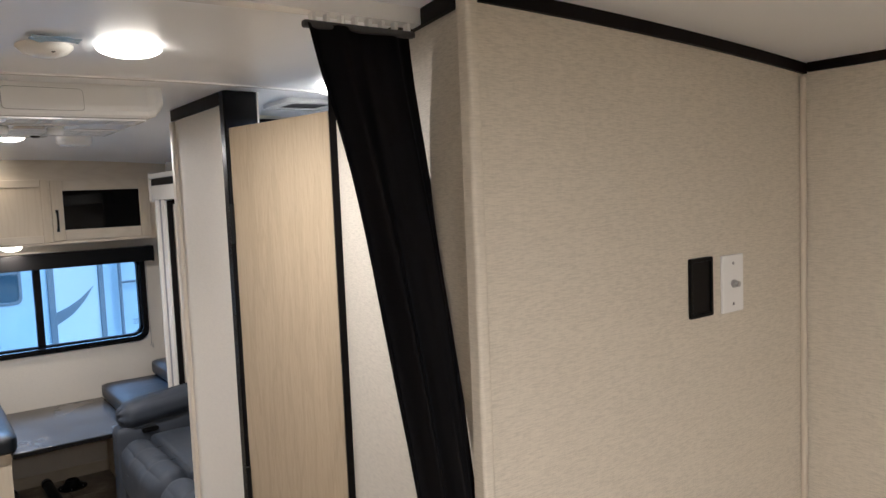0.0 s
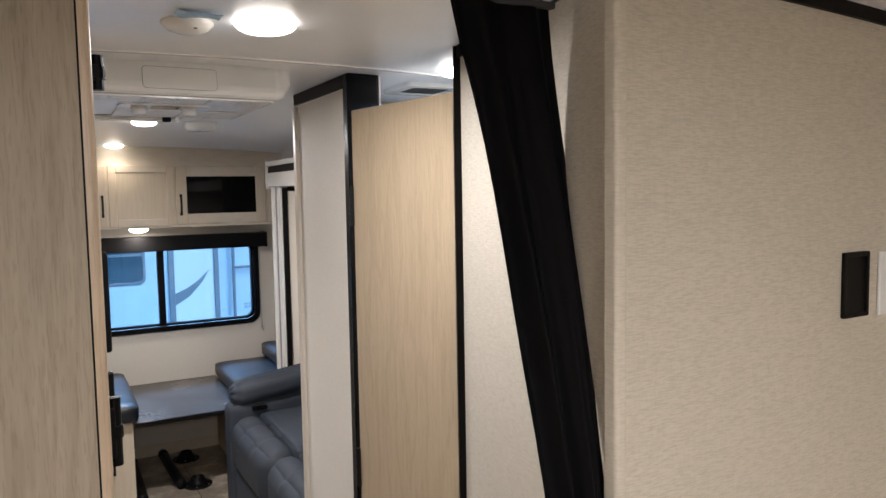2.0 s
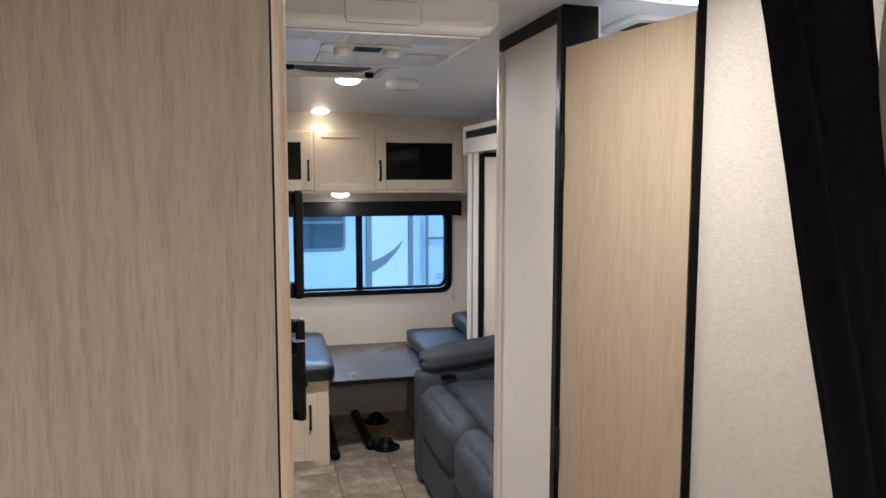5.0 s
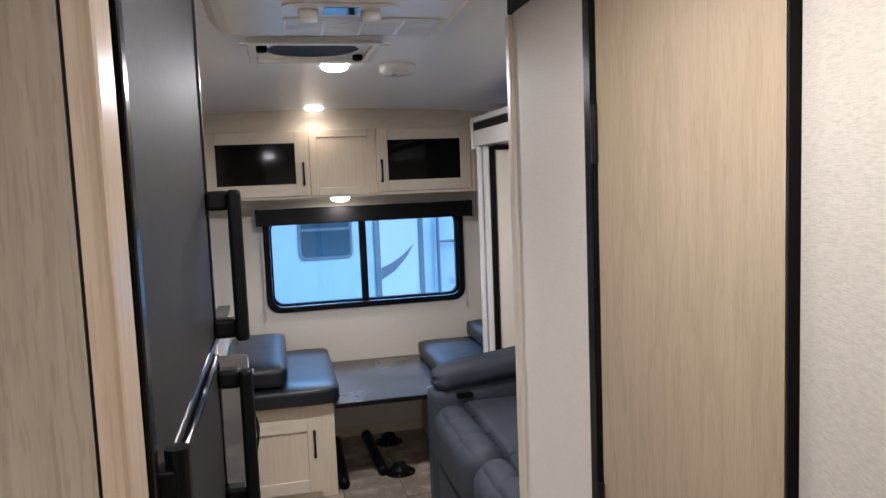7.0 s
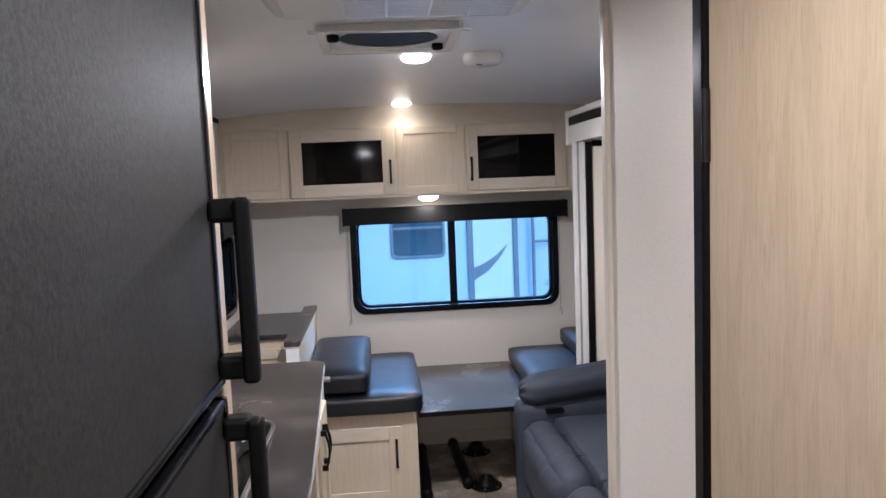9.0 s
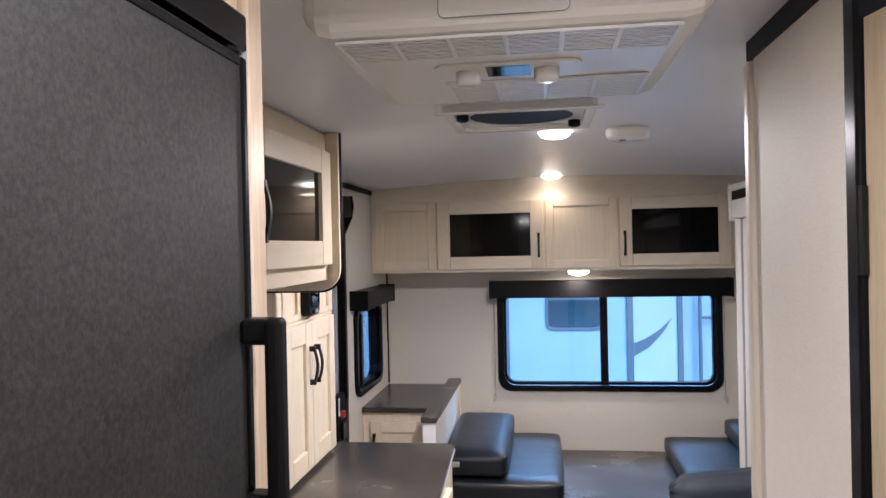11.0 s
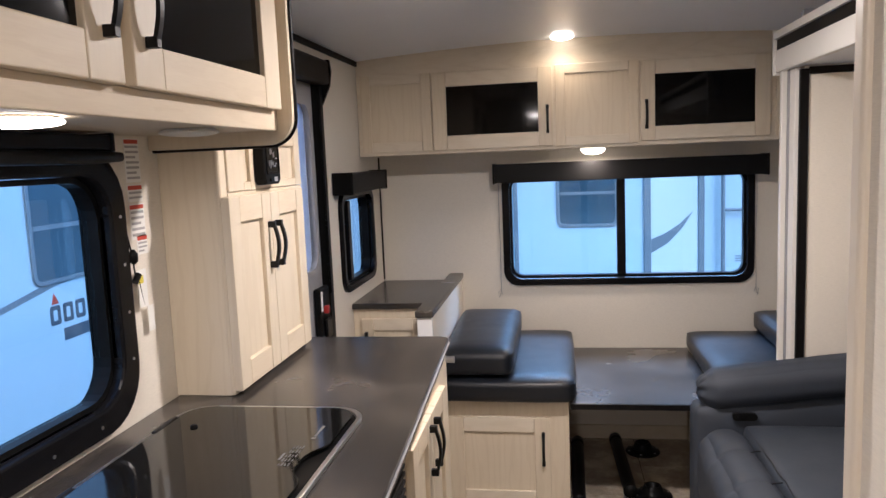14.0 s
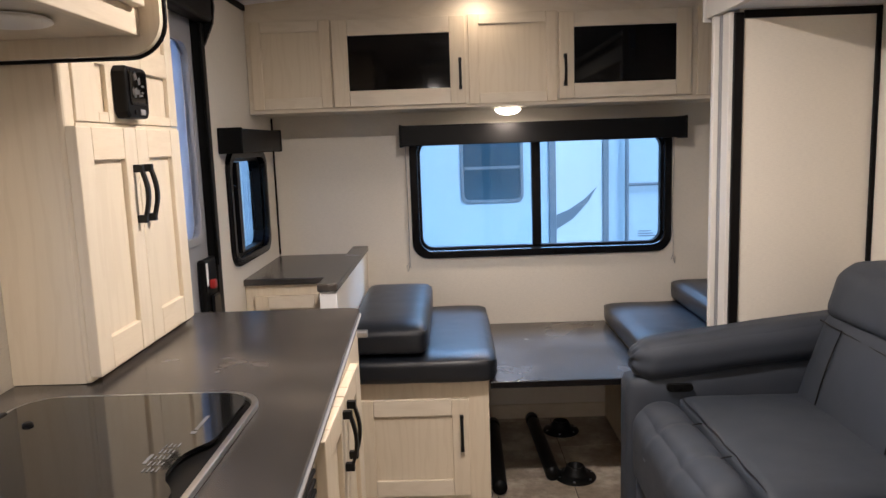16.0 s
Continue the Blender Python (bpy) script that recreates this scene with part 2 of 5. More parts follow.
def glass(name, tint=(1, 1, 1), rough=0.0):
    """Clear pane: mostly see-through, with gloss that grows toward grazing angles."""
    m = bpy.data.materials.new(name)
    m.use_nodes = True
    t = m.node_tree
    t.nodes.remove(t.nodes["Principled BSDF"])
    clear, gloss, mix, lw, power, scale = (t.nodes.new("ShaderNode" + n) for n in ("BsdfTransparent", "BsdfGlossy", "MixShader", "LayerWeight", "Math", "Math"))
    clear.inputs["Color"].default_value = (*tint, 1)
    gloss.inputs["Roughness"].default_value = rough
    power.operation, scale.operation = "POWER", "MULTIPLY_ADD"
    power.inputs[1].default_value = 4.0
    scale.inputs[1].default_value, scale.inputs[2].default_value = 0.75, 0.03
    t.links.new(lw.outputs["Facing"], power.inputs[0])
    t.links.new(power.outputs[0], scale.inputs[0])
    t.links.new(scale.outputs[0], mix.inputs["Fac"])
    t.links.new(clear.outputs["BSDF"], mix.inputs[1])
    t.links.new(gloss.outputs["BSDF"], mix.inputs[2])
    t.links.new(mix.outputs["Shader"], t.nodes["Material Output"].inputs["Surface"])
    return m


FRIDGE = fridge_skin()
WORKTOP = worktop()
SOFA = leather("charcoal_blue_leather", (0.042, 0.049, 0.063), 0.54, 0.32)
VINYL = leather("slate_blue_vinyl", (0.0065, 0.0085, 0.0125), 0.30)
TILE = floor_tile()
GLASS = glass("window_glass", (0.86, 0.965, 0.99))
SMOKED = painted("smoked_glass", (0.003, 0.003, 0.003), 0.025, 20, 0.0, 0.0, 0.2)
LID_GLASS = painted("black_glass_lid", (0.006, 0.006, 0.006), 0.04, 20, 0.0, 0.0)
DOME_ON = glowing("lit_diffuser", (1.0, 0.78, 0.50), 5.0)
DOME_OFF = painted("frosted_diffuser", (0.72, 0.70, 0.66), 0.3)
FROSTED, frost_tree, frost = material("frosted_lavender_glass", (0.62, 0.70, 0.85), 0.35)
frost.inputs["Transmission Weight"].default_value = 0.85
roughened(frost_tree, frost, noise_at(frost_tree, coords(frost_tree), 6.0), 0.30, 0.45)
FILM_REFLECTION = painted("film_blue_reflection", (0.42, 0.58, 0.74), 0.12, 40, 0.1, 0.1)
FAR_GLASS = painted("tinted_trailer_glass", (0.045, 0.085, 0.12), 0.12, 20, 0.0, 0.1)

# ---------------------------------------------------------------- mesh tools


def thing(name, at, label, category, group="", kind=""):
    ob = new(name)
    ob.location = at
    ob.empty_display_size = 0.05
    return tagged(ob, label, category, group, kind)


def part(name, bm, mat, parent=None, label="", smooth=False):
    me = bpy.data.meshes.new(name)
    bmesh.ops.recalc_face_normals(bm, faces=bm.faces)
    if smooth:
        for f in bm.faces:
            f.smooth = True
    bm.to_mesh(me)
    bm.free()
    me.materials.append(mat)
    ob = new(name, me)
    if parent is not None:
        ob.parent = parent
        if parent.type == "EMPTY":
            ob.matrix_parent_inverse = Matrix.Translation(-parent.location)
    if label:
        ob["label"] = label
    return ob


def box(lo, hi, bevel=0.0, seg=2, bm=None):
    """A box between two corners, its edges rounded by bevel."""
    b = bmesh.new()
    bmesh.ops.create_cube(b, size=1)
    for v in b.verts:
        v.co = Vector([l + (c + 0.5) * (h - l) for l, h, c in zip(lo, hi, v.co)])
    if bevel:
        bmesh.ops.bevel(b, geom=b.edges[:], offset=bevel, segments=seg, profile=0.5, affect="EDGES")
    return merged(bm, b)


def merged(into, b):
    if into is None:
        return b
    me = bpy.data.meshes.new("tmp")
    b.to_mesh(me)
    b.free()
    into.from_mesh(me)
    bpy.data.meshes.remove(me)
    return into


def structure(name, bm, mat, label, category, smooth=False):
    return tagged(part(name, bm, mat, None, "", smooth), label, category, "", "structure")


def tube(points, r, n=10, bm=None, flat=1.0, cap=True):
    """A round bar along points; flat squeezes it in its second direction."""
    b = bmesh.new()
    pts = [Vector(p) for p in points]
    rings = []
    for i, p in enumerate(pts):
        d = (pts[min(i + 1, len(pts) - 1)] - pts[max(i - 1, 0)]).normalized()
        ref = Vector((0, 0, 1)) if abs(d.z) < 0.9 else Vector((0, 1, 0))
        s = d.cross(ref).normalized()
        u = s.cross(d)
        rings.append([b.verts.new(p + r * (math.cos(a) * s + flat * math.sin(a) * u)) for a in (2 * math.pi * k / n for k in range(n))])
    for a, c in zip(rings, rings[1:]):
        for k in range(n):
            b.faces.new((a[k], a[(k + 1) % n], c[(k + 1) % n], c[k]))
    if cap:
        b.faces.new(rings[0][::-1])
        b.faces.new(rings[-1])
    return merged(bm, b)


def lathe(profile, centre, n=40, bm=None, axis="z"):
    """Turn (radius, height) pairs about an upright axis."""
    b = bmesh.new()
    cx, cy, cz = centre
    rings = []
    for r, h in profile:
        rings.append([b.verts.new((cx + r * math.cos(a), cy + r * math.sin(a), cz + h)) for a in (2 * math.pi * k / n for k in range(n))])
    for a, c in zip(rings, rings[1:]):
        for k in range(n):
            b.faces.new((a[k], a[(k + 1) % n], c[(k + 1) % n], c[k]))
    b.faces.new(rings[0])
    b.faces.new(rings[-1][::-1])
    return merged(bm, b)


def to_back(u, v, w):
    """Plane that faces the front of the trailer: u along x, v up, w toward the viewer."""
    return Vector((u, -w, v))


def to_aisle(u, v, w):
    """Plane on the galley side, facing the aisle: u along y, v up, w toward +x."""
    return Vector((w, u, v))


def to_hall(u, v, w):
    """Plane on the sofa side, facing the aisle: u along y, v up, w toward -x."""
    return Vector((-w, u, v))


def face_box(plane, u0, u1, v0, v1, w0, w1, bevel=0.0, bm=None, seg=2):
    a, c = plane(u0, v0, w0), plane(u1, v1, w1)
    return box([min(p, q) for p, q in zip(a, c)], [max(p, q) for p, q in zip(a, c)], bevel, seg, bm)


def rounded(u0, u1, v0, v1, r, n=6):
    pts = []
    for cu, cv, a0 in ((u1 - r, v1 - r, 0), (u0 + r, v1 - r, 90), (u0 + r, v0 + r, 180), (u1 - r, v0 + r, 270)):
        for k in range(n + 1):
            a = radians(a0 + 90 * k / n)
            pts.append((cu + r * math.cos(a), cv + r * math.sin(a)))
    return pts


def slab(plane, outline, w0, w1, bm=None, bevel=0.0):
    b = bmesh.new()
    lo = [b.verts.new(plane(u, v, w0)) for u, v in outline]
    hi = [b.verts.new(plane(u, v, w1)) for u, v in outline]
    n = len(outline)
    for k in range(n):
        b.faces.new((lo[k], lo[(k + 1) % n], hi[(k + 1) % n], hi[k]))
    b.faces.new(lo[::-1])
    top = b.faces.new(hi)
    if bevel:
        bmesh.ops.bevel(b, geom=list(top.edges), offset=bevel, segments=2, profile=0.5, affect="EDGES")
    return merged(bm, b)


def ring(plane, outer, inner, w0, w1, bm=None, bevel=0.0):
    b = bmesh.new()
    n = len(outer)
    loops = [[b.verts.new(plane(u, v, w)) for u, v in o] for o, w in ((outer, w0), (outer, w1), (inner, w1), (inner, w0))]
    for a, c in zip(loops, loops[1:] + loops[:1]):
        for k in range(n):
            b.faces.new((a[k], a[(k + 1) % n], c[(k + 1) % n], c[k]))
    if bevel:
        es = [e for e in b.edges if (e.verts[0] in set(loops[1]) and e.verts[1] in set(loops[1])) or (e.verts[0] in set(loops[2]) and e.verts[1] in set(loops[2]))]
        bmesh.ops.bevel(b, geom=es, offset=bevel, segments=2, profile=0.5, affect="EDGES")
    return merged(bm, b)


def pillow(lo, hi, r, puff=(0, 0, 0), cuts=10, crumple=0.0, seed=0, bm=None):
    """An upholstered block: rounded by r and swollen by puff along each axis."""
    b = bmesh.new()
    bmesh.ops.create_cube(b, size=2)
    bmesh.ops.subdivide_edges(b, edges=b.edges[:], cuts=cuts, use_grid_fill=True)
    mid = [(l + h) / 2 for l, h in zip(lo, hi)]
    half = [(h - l) / 2 for l, h in zip(lo, hi)]
    for v in b.verts:
        q = [max(-1, min(1, c)) for c in v.co]
        q = [math.copysign(abs(c) ** 0.8, c) for c in q]
        p = [c * h for c, h in zip(q, half)]
        inner = [max(-h + r, min(h - r, c)) for c, h in zip(p, half)]
        d = Vector([a - i for a, i in zip(p, inner)])
        if d.length > 1e-9:
            d = d.normalized() * r
        out = Vector(inner) + d
        for k in range(3):
            i, j = (k + 1) % 3, (k + 2) % 3
            swell = max(0, 1 - q[i] ** 4) * max(0, 1 - q[j] ** 4)
            out[k] += q[k] * puff[k] * swell
        if crumple:
            w = Vector(mid) + out
            out += crumple * noise.noise_vector(w * 9 + Vector((seed, 0, 0)))
        v.co = Vector(mid) + out
    return merged(bm, b)


# ---------------------------------------------------------------- the shell
XL, XR, YB, YF = -0.537, 1.56, 5.08, -1.45


def ceiling_z(x):
    return 1.952 - 0.045 * ((x - 0.5) / 1.06) ** 2


def holed_wall(plane, u0, u1, v0, v1, w0, w1, holes):
    """A wall slab with rectangular openings (u0, u1, v0, v1), side by side along u."""
    bm = bmesh.new()
    at = u0
    for a, c, d, e in sorted(holes):
        face_box(plane, at, a, v0, v1, w0, w1, 0, bm)
        face_box(plane, a, c, v0, d, w0, w1, 0, bm)
        face_box(plane, a, c, e, v1, w0, w1, 0, bm)
        at = c
    face_box(plane, at, u1, v0, v1, w0, w1, 0, bm)
    return bm


REAR_WIN = (0.128, 1.261, 0.834, 1.347)
KITCHEN_WIN = (1.95, 2.755, 0.985, 1.446)
SIDE_WIN = (4.374, 4.855, 0.925, 1.30)
ENTRY = (3.56, 4.125, 0.02, 1.80)
structure("wall_rear", holed_wall(to_back, XL - 0.05, XR + 0.05, -0.05, 2.0, -YB - 0.05, -YB, [REAR_WIN]), WALL, "pale linen-look rear wall with a window opening", "wall")
structure("wall_left", holed_wall(to_aisle, YF, YB, -0.05, 2.0, XL - 0.05, XL, [KITCHEN_WIN, ENTRY, SIDE_WIN]), WALL, "pale wallboard side wall with windows and entry door", "wall")
structure("wall_front", box((XL - 0.05, YF - 0.05, -0.05), (XR + 0.05, YF, 2.0)), LINEN, "cream linen wallboard at the bed end", "wall")
structure("wall_right_front", box((XR, YF, -0.05), (XR + 0.05, 2.36, 2.0)), LINEN, "cream linen wallboard side wall of the bedroom", "wall")
structure("wall_right_rear", box((XR, 4.10, -0.05), (XR + 0.05, YB, 2.0)), WALL, "pale wallboard side wall by the dinette", "wall")
structure("wall_above_slide", box((XR, 2.36, 1.80), (XR + 0.05, 4.10, 2.0)), WALL, "pale wallboard above the slide-out", "wall")

bm = bmesh.new()
N = 24
rows = []
for k in range(N + 1):
    x = XL - 0.05 + (XR - XL + 0.1) * k / N
    rows.append([bm.verts.new((x, y, z)) for y, z in ((YF - 0.05, ceiling_z(x)), (YB + 0.05, ceiling_z(x)), (YB + 0.05, 2.06), (YF - 0.05, 2.06))])
for a, c in zip(rows, rows[1:]):
    for k in range(4):
        bm.faces.new((a[k], a[(k + 1) % 4], c[(k + 1) % 4], c[k]))
bm.faces.new(rows[0])
bm.faces.new(rows[-1][::-1])
structure("ceiling", bm, CEILING, "slightly arched white textured vinyl ceiling", "ceiling")


def ceiling_strip(name, y, width=0.012):
    bm = bmesh.new()
    rows = []
    for k in range(N + 1):
        x = XL + (XR - XL) * k / N
        z = ceiling_z(x)
        rows.append([bm.verts.new(p) for p in ((x, y, z + 0.002), (x, y, z - 0.004), (x, y + width, z - 0.004), (x, y + width, z + 0.002))])
    for a, c in zip(rows, rows[1:]):
        for k in range(4):
            bm.faces.new((a[k], a[(k + 1) % 4], c[(k + 1) % 4], c[k]))
    structure(name, bm, WHITE, "thin white seam strip across the ceiling", "trim")


ceiling_strip("trim_seam", 1.78)
structure("floor", box((XL - 0.05, YF - 0.05, -0.06), (XR + 0.05, YB + 0.05, -0.004)), DARK_TRIM, "dark underlay of the tiled vinyl floor", "floor")


def long_trim(name, lo, hi, mat=DARK_TRIM, label="dark brown trim where wall and ceiling meet"):
    structure(name, box(lo, hi, 0.003), mat, label, "trim")


long_trim("trim_left", (XL, YF, 1.885), (XL + 0.012, 4.725, 1.908))
long_trim("trim_rear_corner", (XL + 0.001, YB - 0.012, 0.84), (XL + 0.009, YB - 0.004, 1.47))

# bedroom partition with its corner post
structure("wall_partition", box((0.698, 0.872, 0), (XR, 0.925, 1.95)), LINEN, "cream linen bedroom partition wall", "wall")
upright = lambda u, v, w: Vector((u, v, w))
structure("wall_hall_side", slab(upright, [(0.689, 0.890), (0.805, 1.4705), (0.845, 1.4645), (0.735, 0.9255), (0.697, 0.9255), (0.697, 0.890)], 0.0, 1.953), LINEN, "cream linen wall return slanting to the bath door", "wall")
bm = box((0.677, 0.8615, 0), (0.6975, 0.8895, 1.957), 0.006, 3)
structure("trim_corner_post", bm, LINEN_POST, "cream rounded corner post trim", "trim")
bm = bmesh.new()
M = 10
prev = None
for k in range(M + 1):
    x = 0.698 + (XR - 0.698) * k / M
    z = ceiling_z(x)
    cur = [bm.verts.new(p) for p in ((x, 0.864, z - 0.021), (x, 0.873, z - 0.021), (x, 0.873, z + 0.001), (x, 0.864, z + 0.001))]
    if prev:
        for j in range(4):
            bm.faces.new((prev[j], prev[(j + 1) % 4], cur[(j + 1) % 4], cur[j]))
    prev = cur
structure("trim_partition", bm, DARK_TRIM, "dark brown trim along the partition's top", "trim")
structure("trim_hall", slab(upright, [(0.6785, 0.891), (0.796, 1.470), (0.8035, 1.470), (0.687, 0.891)], 1.925, 1.950), DARK_TRIM, "dark brown trim where wall and ceiling meet", "trim")
long_trim("trim_bedroom", (XR - 0.008, YF, 1.888), (XR, 0.862, 1.909))
structure("trim_partition_batten", box((1.543, 0.862, 0), (1.556, 0.8715, 1.88), 0.003), CREAM, "cream batten in the wall corner", "trim")

# bath door, its black frame, and the tall white closet panel
structure("trim_door_post", slab(upright, [(0.806, 1.4715), (0.7915, 1.4760), (0.7935, 1.4810), (0.852, 1.4790), (0.850, 1.4655)], 0.0, 1.956, None, 0.0015), DARK_TRIM, "black door post", "trim")
structure("trim_latch_post", box((0.713, 1.871, 0), (0.80, 1.906, 1.951), 0.005, 3), BLACK_GLOSS, "black upright between bath door and closet panel", "trim")
structure("trim_latch_edge", box((0.801, 1.876, 1.70), (0.806, 1.907, 1.949), 0.001), WHITE_TRIM, "white edging of the black upright", "trim")
bath_door = thing("door_1", (0.735, 1.61, 0.03), "pale oak-grain bath door, closed, short of the ceiling", "door", kind="structure")
part("leaf", slab(upright, [(0.7935, 1.4840), (0.722, 1.869), (0.7515, 1.8745), (0.8230, 1.4895)], 0.03, 1.857, None, 0.0015), OAK_DOOR, bath_door)
for z in (1.62, 0.95, 0.35):
    part("hinge", tube([(0.716, 1.8675, z - 0.05), (0.716, 1.8675, z + 0.05)], 0.006), BLACK_MATT, bath_door, "black pin hinge")
structure("wall_closet_panel", box((0.722, 1.908, 0), (0.760, 2.299, 1.925)), PANEL_WHITE, "tall off-white closet end panel", "wall")
structure("trim_closet_top", box((0.715, 1.908, 1.918), (0.762, 2.318, 1.956), 0.002), DARK_TRIM, "dark brown top trim of the closet panel", "trim")
structure("trim_closet_edge", box((0.712, 2.299, 0), (0.766, 2.330, 1.916), 0.006, 3), CREAM, "cream rounded edge trim of the closet panel", "trim")
structure("wall_bath_rear", box((0.766, 2.296, 0), (1.60, 2.330, 1.95)), WALL, "pale partition behind the bathroom", "wall")
structure("wall_bath_front", box((0.770, 0.9255, 0), (XR, 0.945, 1.95)), WALL, "pale bathroom wallboard", "wall")
long_trim("trim_bath", (0.80, 2.283, 1.90), (1.50, 2.295, 1.93))

# slide-out room round the sofa
structure("wall_slide_rear", box((1.178, 4.00, 0), (1.66, 4.06, 1.705)), PANEL_WHITE, "off-white end wall of the slide-out", "wall")
structure("wall_slide_back", box((1.605, 2.34, 0), (1.66, 4.00, 1.76)), PANEL_WHITE, "off-white long wall of the slide-out", "wall")
structure("wall_slide_front", box((1.178, 2.331, 0), (1.66, 2.39, 1.705)), PANEL_WHITE, "off-white front end wall of the slide-out", "wall")
structure("ceiling_slide", box((1.155, 2.332, 1.706), (1.70, 4.06, 1.76)), CEILING, "low white ceiling of the slide-out", "ceiling")
structure("trim_slide_upright", box((1.162, 3.992, 0), (1.190, 4.006, 1.694), 0.002), DARK_TRIM, "black upright trim of the slide-out wall", "trim")
structure("trim_slide_top", box((1.190, 3.990, 1.676), (1.592, 3.9995, 1.700), 0.002), DARK_TRIM, "black top trim of the slide-out wall", "trim")
structure("trim_slide_corner", box((1.592, 3.986, 0), (1.6045, 3.9995, 1.700), 0.002), DARK_TRIM, "black corner trim of the slide-out wall", "trim")
structure("trim_slide_white", box((1.150, 4.007, 0), (1.177, 4.062, 1.70), 0.003), WHITE_TRIM, "white upright slide-out jamb", "trim")
structure("trim_slide_seal", box((1.148, 4.063, 0), (1.172, 4.088, 1.70), 0.004), GREY_METAL, "grey metal seal strip of the slide-out", "trim")
structure("trim_slide_outer", box((1.132, 4.089, 0), (1.200, 4.112, 1.70), 0.004), WHITE_TRIM, "white outer slide-out jamb", "trim")
structure("trim_slide_flange", box((1.20, 4.095, 0), (XR, 4.112, 1.90), 0.0), WALL, "pale filler board beside the slide-out", "trim")
bm = box((1.128, 2.335, 1.700), (1.150, 4.150, 1.775), 0.003)
box((1.134, 2.335, 1.775), (1.150, 4.150, 1.812), 0.0, 1, bm)
box((1.122, 2.335, 1.812), (1.150, 4.156, 1.838), 0.003, 2, bm)
structure("trim_slide_header", bm, WHITE_TRIM, "white header fascia over the slide-out", "trim")
structure("trim_slide_band", box((1.131, 2.336, 1.776), (1.1335, 4.148, 1.811)), DARK_TRIM, "dark band let into the slide-out header", "trim")
structure("trim_slide_header_end", box((1.120, 4.151, 1.690), (1.152, 4.162, 1.845), 0.002), WHITE_TRIM, "white end cap of the slide-out header", "trim")

# ---------------------------------------------------------------- windows


def window(name, plane, frame_in, face, label, mullion=None, width=0.036, r=0.075, proud=0.018):
    """A black framed window with rounded corners; frame_in is the clear opening."""
    u0, u1, v0, v1 = frame_in
    at = plane((u0 + u1) / 2, v0, face)
    w = thing(name, at, label, "window", kind="structure")
    outer = rounded(u0 - width, u1 + width, v0 - width, v1 + width, r)
    inner = rounded(u0, u1, v0, v1, r - width + 0.02)
    part("frame", ring(plane, outer, inner, face - 0.055, face + proud, None, 0.006), BLACK_GLOSS, w)
    inner2 = rounded(u0 + 0.012, u1 - 0.012, v0 + 0.012, v1 - 0.012, r - width + 0.012)
    inner1 = rounded(u0 + 0.001, u1 - 0.001, v0 + 0.001, v1 - 0.001, r - width + 0.02)
    part("gasket", ring(plane, inner1, inner2, face - 0.04, face - 0.006), BLACK, w)
    if mullion:
        a, c = mullion
        part("mullion", face_box(plane, a, c, v0 + 0.013, v1 - 0.013, face - 0.036, face + 0.006, 0.003), BLACK_GLOSS, w)
        spans = [(u0 + 0.013, a - 0.001), (c + 0.001, u1 - 0.013)]
    else:
        spans = [(u0 + 0.013, u1 - 0.013)]
    for k, (a, c) in enumerate(spans):
        g = part("pane", face_box(plane, a, c, v0 + 0.013, v1 - 0.013, face - 0.032 - 0.008 * k, face - 0.028 - 0.008 * k), GLASS, w)
        g.visible_shadow = False
    return w


window("window_1", to_back, REAR_WIN, -YB, "wide black-framed sliding window in the rear wall", (0.654, 0.695))
kitchen_window = window("window_2", to_aisle, KITCHEN_WIN, XL, "black-framed window over the counter", None, 0.055, 0.12)
for z in (1.06, 1.16, 1.26, 1.36):
    part("screw", tube([(XL + 0.0175, KITCHEN_WIN[1] + 0.030, z), (XL + 0.0195, KITCHEN_WIN[1] + 0.030, z)], 0.0035, 10), STEEL, kitchen_window, "small steel screw")
for y in (2.20, 2.36, 2.52, 2.66):
    part("screw", tube([(XL + 0.0175, y, KITCHEN_WIN[2] - 0.030), (XL + 0.0195, y, KITCHEN_WIN[2] - 0.030)], 0.0035, 10), STEEL, kitchen_window, "small steel screw")
window("window_3", to_aisle, SIDE_WIN, XL, "narrow black-framed sliding window by the corner cabinet", (4.468, 4.510), 0.03, 0.07)


def valance(plane, u0, u1, v0, v1, face, depth, label, roll=0.026):
    w = thing("shade_valance", plane((u0 + u1) / 2, v0, face), label, "window shade")
    bm = face_box(plane, u0, u1, v0, v1, face + depth - 0.012, face + depth, 0.004)
    face_box(plane, u0, u1, v1 - 0.010, v1, face + 0.001, face + depth - 0.010, 0.002, bm)
    part("fascia", bm, VALANCE, w)
    for a, c in ((u0 - 0.006, u0 + 0.004), (u1 - 0.004, u1 + 0.006)):
        part("end_cap", face_box(plane, a, c, v0 - 0.004, v1 + 0.004, face + 0.001, face + depth + 0.004, 0.003), BLACK, w)
    mid = (v0 + v1) / 2
    part("roller", tube([plane(u0 + 0.005, mid, face + depth * 0.45), plane(u1 - 0.005, mid, face + depth * 0.45)], roll, 16), FABRIC, w, "rolled black shade cloth", True)
    return w


rear_shade = valance(to_back, 0.065, 1.323, 1.322, 1.413, -YB, 0.13, "black shade valance above the wide rear window")
valance(to_aisle, 4.286, 4.880, 1.324, 1.408, XL, 0.085, "short black shade valance above the side window")
galley_shade = valance(to_aisle, 1.90, 2.700, 1.494, 1.522, XL, 0.07, "slim black shade valance above the counter window", 0.011)
part("bottom_bar", pillow((XL + 0.019, 1.92, 1.468), (XL + 0.075, 2.738, 1.4935), 0.012, (0, 0, 0), 8), BLACK, galley_shade, "rounded black bottom bar", True)


